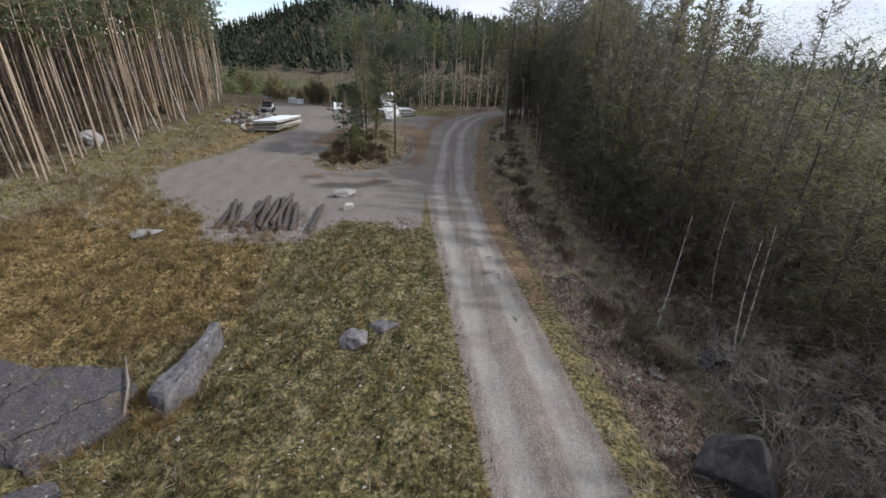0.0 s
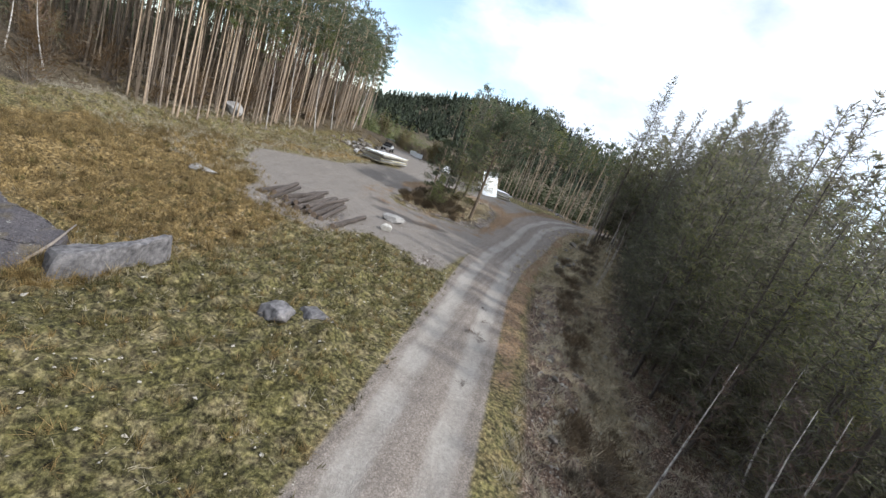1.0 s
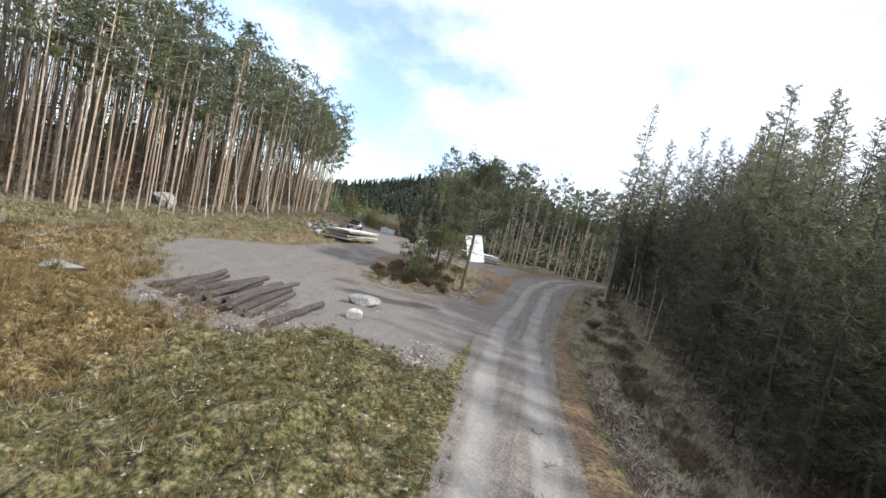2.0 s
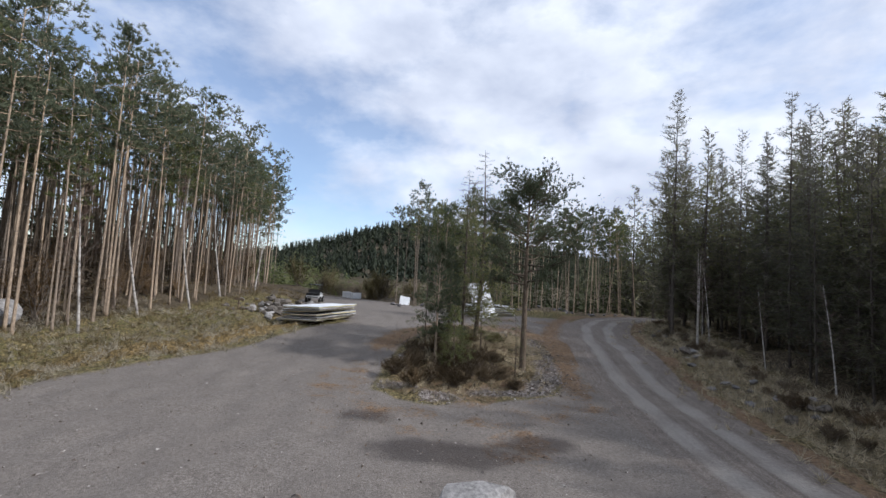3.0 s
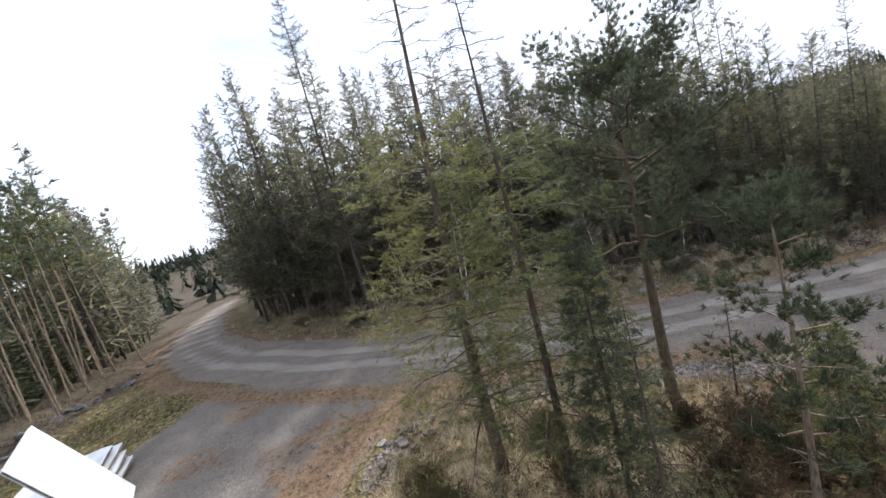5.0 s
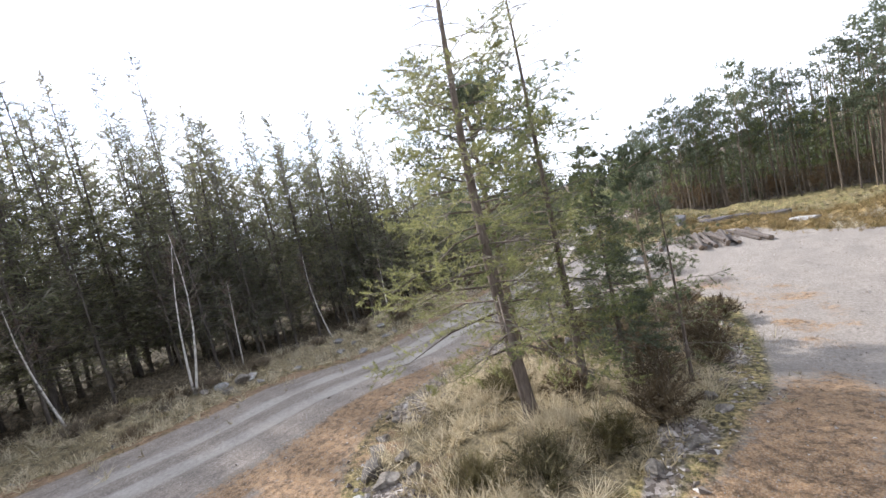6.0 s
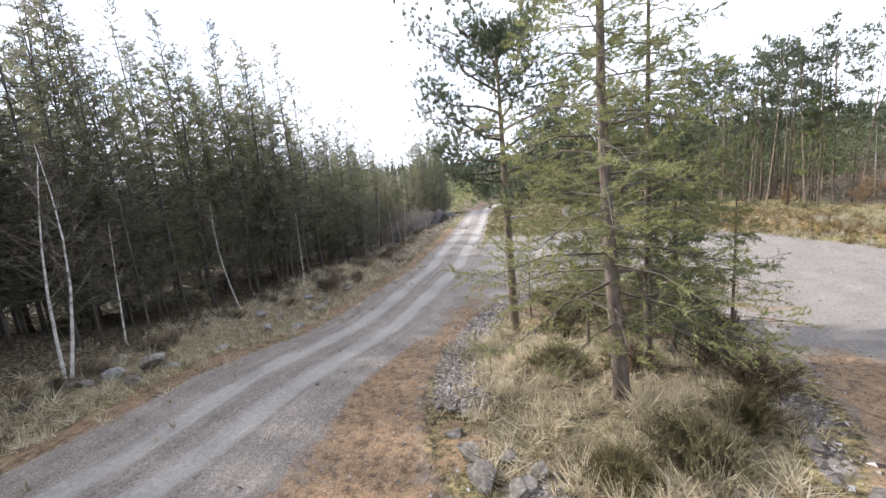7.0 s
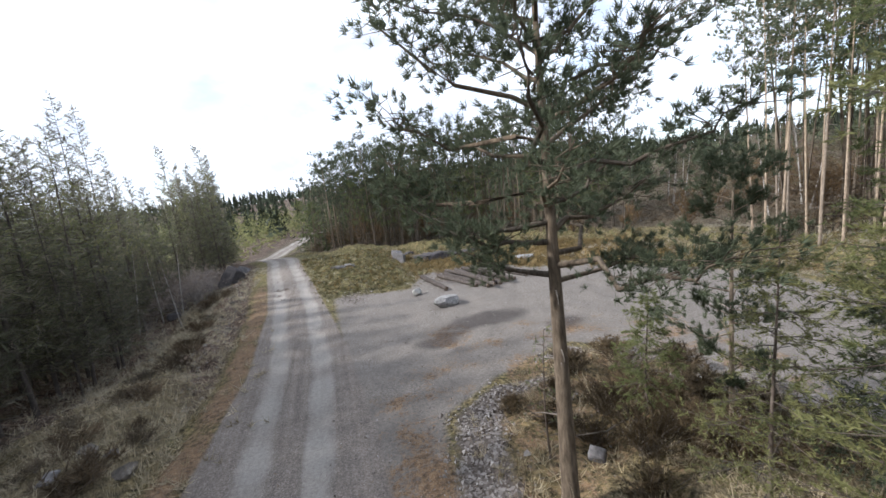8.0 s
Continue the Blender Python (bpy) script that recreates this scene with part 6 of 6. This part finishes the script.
keep = (bx > np.where(by < 2, 10, rim)) & (np.abs(along_road(bx, by)[0]) > 6.5) & ((along_road(bx, by)[0] > 0))
bx, by = bx[keep], by[keep]
thicket("plantation_interior", bx, by, rs.uniform(9.6, 12.6, len(bx)) * np.array([stand_size(v) for v in by]), M_LARCH_LOW, "brown-green larch plantation in depth", 120, 0.095, 0.85, M_LARCH_LOW)
nx_, ny_ = thinned(rs.uniform(8, 60, 3000), rs.uniform(66, 112, 3000), 2.0)
keep = (ny_ > 73.5 + 0.8 * (nx_ - 2)) & (np.abs(along_road(nx_, ny_)[0]) > 7)
nx_, ny_ = nx_[keep], ny_[keep]
thicket("north_plantation", nx_, ny_, rs.uniform(13, 19, len(nx_)), M_LARCH_LOW, "dark larch plantation north of the track", 64, 0.3)
mx, my = thinned(rs.uniform(9, 20, 3000), rs.uniform(10, 64, 3000), 1.5)
rim = np.interp(my, EDGE_Y, EDGE_X)
keep = (mx > rim + 2.2) & (mx < rim + 6.5)
mx, my = mx[keep], my[keep]
thicket("plantation_margin", mx, my, rs.uniform(9.5, 12, len(mx)) * np.array([stand_size(v) for v in my]), M_TWIG, "twiggy larch crowns behind the plantation's edge", 260, 0.07, 0.65, M_LARCH_LOW)
ux, uy = thinned(rs.uniform(-70, 75, 5000), rs.uniform(-120, -24, 5000), 2.6)
keep = (np.abs(along_road(ux, uy)[0]) > 5.5) & ((along_road(ux, uy)[0] < 0) | (ux > 4) | (uy < -50))
ux, uy = ux[keep], uy[keep]
west = along_road(ux, uy)[0] < 0
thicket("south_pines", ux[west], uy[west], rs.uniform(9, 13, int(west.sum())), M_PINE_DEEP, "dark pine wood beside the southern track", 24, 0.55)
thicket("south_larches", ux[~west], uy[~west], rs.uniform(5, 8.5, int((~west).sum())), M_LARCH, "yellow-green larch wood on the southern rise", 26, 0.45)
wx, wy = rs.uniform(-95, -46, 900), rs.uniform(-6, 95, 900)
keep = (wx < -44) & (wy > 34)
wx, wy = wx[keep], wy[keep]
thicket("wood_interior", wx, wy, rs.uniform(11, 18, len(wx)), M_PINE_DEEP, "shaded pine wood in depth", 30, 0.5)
tx, ty = thinned(rs.uniform(-62, -30, 3000), rs.uniform(27, 84, 3000), 1.5)
keep = tx < np.interp(ty, [p[1] for p in WEST], [p[0] for p in WEST]) - 3.0
qx, qy = thinned(rs.uniform(-48, 1, 2500), rs.uniform(-22, 20, 2500), 1.6)
keep_s = (qx > -34) & (waves(qx, qy, 6.0, 9) > -0.35) & (qy < np.interp(qx, [-34, -30, -24, -16, -8, 1.5], [8, 5, -4, -8, -8, -9])) & (np.abs(along_road(qx, qy)[0]) > 4.5)
tx, ty = np.concatenate([tx[keep], qx[keep_s]]), np.concatenate([ty[keep], qy[keep_s]])
th = rs.uniform(13, 18, len(tx))
south = ty < 20
# the dark bark stands in for shade deep in the wood
stems("wood_stems", tx[~south], ty[~south], th[~south], M_DARK_SHADED_BARK, "close-set pine stems deep in the wood")
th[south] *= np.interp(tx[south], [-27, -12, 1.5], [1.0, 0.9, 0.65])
stems("south_wood_stems", tx[south], ty[south], th[south], M_DARK_SHADED_BARK, "dark pine stems deep in the southern wood")
thicket("wood_crowns", tx[~south], ty[~south], th[~south], M_PINE, "pine crowns deep in the wood", 64, 0.13, 0.6, None, 0.6)
thicket("south_wood_crowns", tx[south], ty[south], th[south], M_PINE_OLD, "dark pine crowns of the southern wood", 90, 0.13, 0.6, None, 0.4)
thicket("wood_underwood", tx[::2], ty[::2], rs.uniform(3, 7.5, len(tx[::2])), M_UNDERWOOD, "brown undergrowth deep in the wood", 44, 0.16, 0.8)


ox, oy = thinned(rs.uniform(-90, -35, 2600), rs.uniform(-20, 26, 2600), 2.0)
thicket("young_birch_slope", ox, oy, rs.uniform(3.5, 7.5, len(ox)), M_UNDERWOOD, "brown young birches on the south-western slope", 70, 0.08, 0.9, M_LARCH_LOW)

sx, sy = rs.uniform(-60, 2, 500), rs.uniform(-44, -14, 500)
sx = sx - 3 * smooth(-30, -44, sy)
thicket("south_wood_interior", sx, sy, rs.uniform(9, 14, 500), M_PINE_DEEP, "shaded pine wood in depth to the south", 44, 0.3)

vx, vy = thinned(rs.uniform(-60, 14, 2200), rs.uniform(76, 128, 2200), 2.2)
keep = (vy > 78 + 0.35 * vx) & ((vx < -34) | (vx > -16) | (vy > 100))
vx, vy = vx[keep], vy[keep]
green = vx < -24
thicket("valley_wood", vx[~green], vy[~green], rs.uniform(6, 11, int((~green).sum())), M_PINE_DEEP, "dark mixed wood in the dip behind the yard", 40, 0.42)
thicket("valley_saplings", vx[green], vy[green], rs.uniform(3.5, 7, int(green.sum())), M_PINE_OLIVE, "yellow-green young trees in the dip behind the yard", 40, 0.35)


def scatter(n, x0, x1, y0, y1, want):
    x, y = rs.uniform(x0, x1, n), rs.uniform(y0, y1, n)
    keep = rs.rand(n) < want(x, y)
    return x[keep], y[keep]


def grass(name, x, y, size, k, mat, label, width=0.02, lift=0.8):
    pos = np.stack([x, y, land(x, y) - 0.02], 1)
    up = np.tile((0, 0, lift), (len(x), 1)) + rs.normal(0, 0.15, (len(x), 3))
    tri = sprays(rs, pos, up, size * rs.uniform(0.5, 1.3, len(x)), width, k, 1.0)
    tri[:, 2, 2] = np.maximum(tri[:, 2, 2], tri[:, 0, 2] + 0.02)
    tagged(new(name, triangles(name, tri, mat)), label, "grass", kind="stuff")


def m_of(key):
    return lambda x, y: np.clip(masks(x, y)[key], 0, 1)


def open_ground(x, y):
    mk = masks(x, y)
    return np.clip(1 - mk["road"] - mk["gravel"], 0, 1)


x, y = scatter(16000, -30, -5, 6, 30, lambda x, y: np.clip(masks(x, y)["tussock"], 0, 1) * (waves(x, y, 1.6, 31) > -0.25))
grass("tussock_grass", x, y, 0.36, 10, M_TUSSOCK, "orange-brown tussock grass on the moor")
x, y = scatter(2600, -30, -6, 5, 32, lambda x, y: open_ground(x, y) * np.clip(masks(x, y)["tussock"] + 0.25, 0, 1) * (waves(x, y, 1.1, 51) > 0.1))
grass("tussock_clumps", x, y, 0.52, 34, M_TUSSOCK, "large tawny grass tussocks", 0.026)
x, y = scatter(1500, -30, -4, 4, 34, lambda x, y: open_ground(x, y) * (waves(x, y, 1.3, 52) > 0.25))
grass("sedge_clumps", x, y, 0.42, 26, M_GREEN_GRASS, "olive sedge clumps", 0.024)
x, y = scatter(9000, -32, -7, 3, 48, lambda x, y: open_ground(x, y) * (1 - m_of("tussock")(x, y)) * (waves(x, y, 2.2, 32) > 0))
grass("pale_moor_grass", x, y, 0.36, 11, M_STRAW, "pale dry moor grass")
x, y = scatter(15000, -14, 2, 3, 24, lambda x, y: open_ground(x, y) * (waves(x, y, 1.4, 33) > -0.1) * 0.8)
grass("green_moor_grass", x, y, 0.2, 10, M_GREEN_GRASS, "short olive-green moor grass and moss", 0.016)
x, y = scatter(5000, -13.5, -3, 35, 53.5, lambda x, y: m_of("straw")(x, y) * (waves(x, y, 1.2, 34) > -0.2))
grass("island_grass", x, y, 0.3, 10, M_STRAW, "matted straw grass under the trees")
x, y = scatter(3800, -13.5, -3, 35, 53.5, lambda x, y: m_of("straw")(x, y) ** 2 * (waves(x, y, 1.7, 64) > -0.1))
grass("island_tussocks", x, y, 0.55, 30, M_PALE_STRAW, "bleached arching grass tussocks", 0.018, 0.55)
x, y = scatter(16000, -15, 5, 20, 56, lambda x, y: m_of("litter")(x, y) * 0.9)
grass("needle_litter", x, y, 0.09, 3, M_LITTER, "fallen brown larch needles and twigs", 0.022, 0.1)
x, y = scatter(9500, -1, 14, 5, 70, lambda x, y: np.clip(masks(x, y)["straw"], 0, 1) * (waves(x, y, 1.1, 65) > 0.0))
grass("verge_tussocks", x, y, 0.5, 26, M_PALE_STRAW, "bleached tussocks on the track's bank", 0.02, 0.6)
x, y = scatter(9000, -1, 14, 22, 70, lambda x, y: np.clip(masks(x, y)["straw"], 0, 1) * (waves(x, y, 1.5, 35) > -0.1))
grass("verge_grass", x, y, 0.32, 10, M_STRAW, "pale tufted grass along the track's bank")
x, y = scatter(6000, 4.5, 13, 3, 30, lambda x, y: open_ground(x, y) * (waves(x, y, 1.7, 36) > 0.1) * 0.8)
grass("gully_grass", x, y, 0.34, 12, M_PALE_STRAW, "bleached grass on the gully's side")
x, y = scatter(1800, -13, 2, 3, 22, lambda x, y: open_ground(x, y) * (waves(x, y, 1.0, 61) > 0.15))
grass("moss_tufts", x, y, 0.34, 24, M_TUSSOCK, "tawny grass tufts standing in the moss", 0.014)
x, y = scatter(1500, -12, 1.5, 2, 23, lambda x, y: open_ground(x, y) * (waves(x, y, 1.5, 71) > 0.3))
grass("bleached_strands", x, y, 0.3, 9, M_PALE_STRAW, "bleached grass strands lying over the moss", 0.014, 0.25)
x, y = scatter(2600, 5.5, 16, 2, 30, lambda x, y: open_ground(x, y) * (waves(x, y, 1.2, 62) > 0.0))
grass("gully_tufts", x, y, 0.36, 16, M_DEAD_GRASS, "grey-brown dead grass under the bare bushes", 0.016)
x, y = scatter(5200, -1, 12, 12, 54, lambda x, y: (np.abs(along_road(x, y)[0] - 5.6) < 2.4) * (along_road(x, y)[0] > 0) * (waves(x, y, 1.4, 66) > -0.15))
grass("bank_grass", x, y, 0.42, 12, M_PALE_STRAW, "bleached grass hanging down the track's bank", 0.022, 0.5)
x, y = scatter(5200, -36, -17, 21, 50, lambda x, y: open_ground(x, y) * (waves(x, y, 2.6, 38) > -0.2))
grass("straw_moor_grass", x, y, 0.38, 11, M_PALE_STRAW, "pale straw grass between the yard and the pine wood", 0.024, 0.6)
x, y = scatter(5000, -40, -24, 26, 70, lambda x, y: open_ground(x, y) * (waves(x, y, 2.0, 37) > 0))
grass("wood_edge_grass", x, y, 0.4, 9, M_TUSSOCK, "brown grass at the wood's edge", 0.03)


def chips(name, x, y, size, mat, label):
    """Small angular stones, eight faces each, joined."""
    n = len(x)
    z = land(x, y)
    oct_v = np.array([(1, 0, 0), (0, 1, 0), (-1, 0, 0), (0, -1, 0), (0, 0, 0.7), (0, 0, -0.6)], float)
    v = oct_v[None] * rs.uniform(0.5, 1.3, (n, 6, 1)) + rs.normal(0, 0.12, (n, 6, 3))
    a = rs.uniform(0, 6.283, n)
    c, s = np.cos(a), np.sin(a)
    st = size * rs.lognormal(0, 0.45, n)
    vx = (v[:, :, 0] * c[:, None] - v[:, :, 1] * s[:, None] * 0.7) * st[:, None] + x[:, None]
    vy = (v[:, :, 0] * s[:, None] + v[:, :, 1] * c[:, None] * 0.7) * st[:, None] + y[:, None]
    vz = v[:, :, 2] * st[:, None] * 0.7 + z[:, None] + st[:, None] * 0.15
    f = np.array([(0, 1, 4), (1, 2, 4), (2, 3, 4), (3, 0, 4), (1, 0, 5), (2, 1, 5), (3, 2, 5), (0, 3, 5)])
    p = np.stack([vx, vy, vz], -1)[:, f].reshape(-1, 3, 3)
    tagged(new(name, triangles(name, p, mat)), label, "stones", kind="stuff")


x, y = scatter(1500, -11, 1.5, 3, 23, lambda x, y: open_ground(x, y) * 0.8)
chips("moss_chips", x, y, 0.032, M_CHIP, "pale stone chips scattered in the moss")
x, y = scatter(4200, 2, 11, 3, 34, lambda x, y: np.clip(masks(x, y)["soil"], 0, 1) ** 5)
chips("gully_stones", x, y, 0.062, M_CHIP, "pale stones on the gully's dark soil")
x, y = scatter(52000, -14, -2, 19, 54, lambda x, y: np.clip(masks(x, y)["rubble"], 0, 1) ** 1.4)
chips("island_rubble", x, y, 0.05, M_STONES, "loose grey rubble")
x, y = scatter(5000, -24, 0, 20, 60, lambda x, y: np.clip(masks(x, y)["gravel"], 0, 1) * 0.8)
chips("yard_gravel", x, y, 0.03, M_STONES, "loose gravel of the yard")
x, y = scatter(2500, -13, 2, 36, 55, lambda x, y: np.clip(masks(x, y)["litter"], 0, 1))
chips("litter_stones", x, y, 0.03, M_STONES, "small stones in the needle litter")

# turf that hangs over the slabs' rims
x, y = [], []
for ax, ay, bx, by in ((-13.9, 9.0, -13.4, 10.2), (-13.4, 10.2, -11.9, 10.5), (-11.9, 10.5, -10.6, 10.6), (-16.6, 9.2, -15.4, 10.9), (-15.4, 10.9, -13.6, 10.5), (-9.0, 8.6, -9.5, 9.7), (-10.6, 6.9, -9.0, 8.6), (-8.3, 8.1, -7.75, 8.5), (-7.75, 8.5, -7.5, 9.7), (-8.8, 9.6, -8.6, 11.3)):
    f = rs.rand(46)
    x.append(ax + (bx - ax) * f + rs.normal(0, 0.18, 46))
    y.append(ay + (by - ay) * f + rs.normal(0, 0.18, 46))
x, y = np.concatenate(x), np.concatenate(y)
grass("slab_rim_grass", x, y, 0.42, 18, M_TUSSOCK, "long tawny grass hanging over the rock", 0.014)
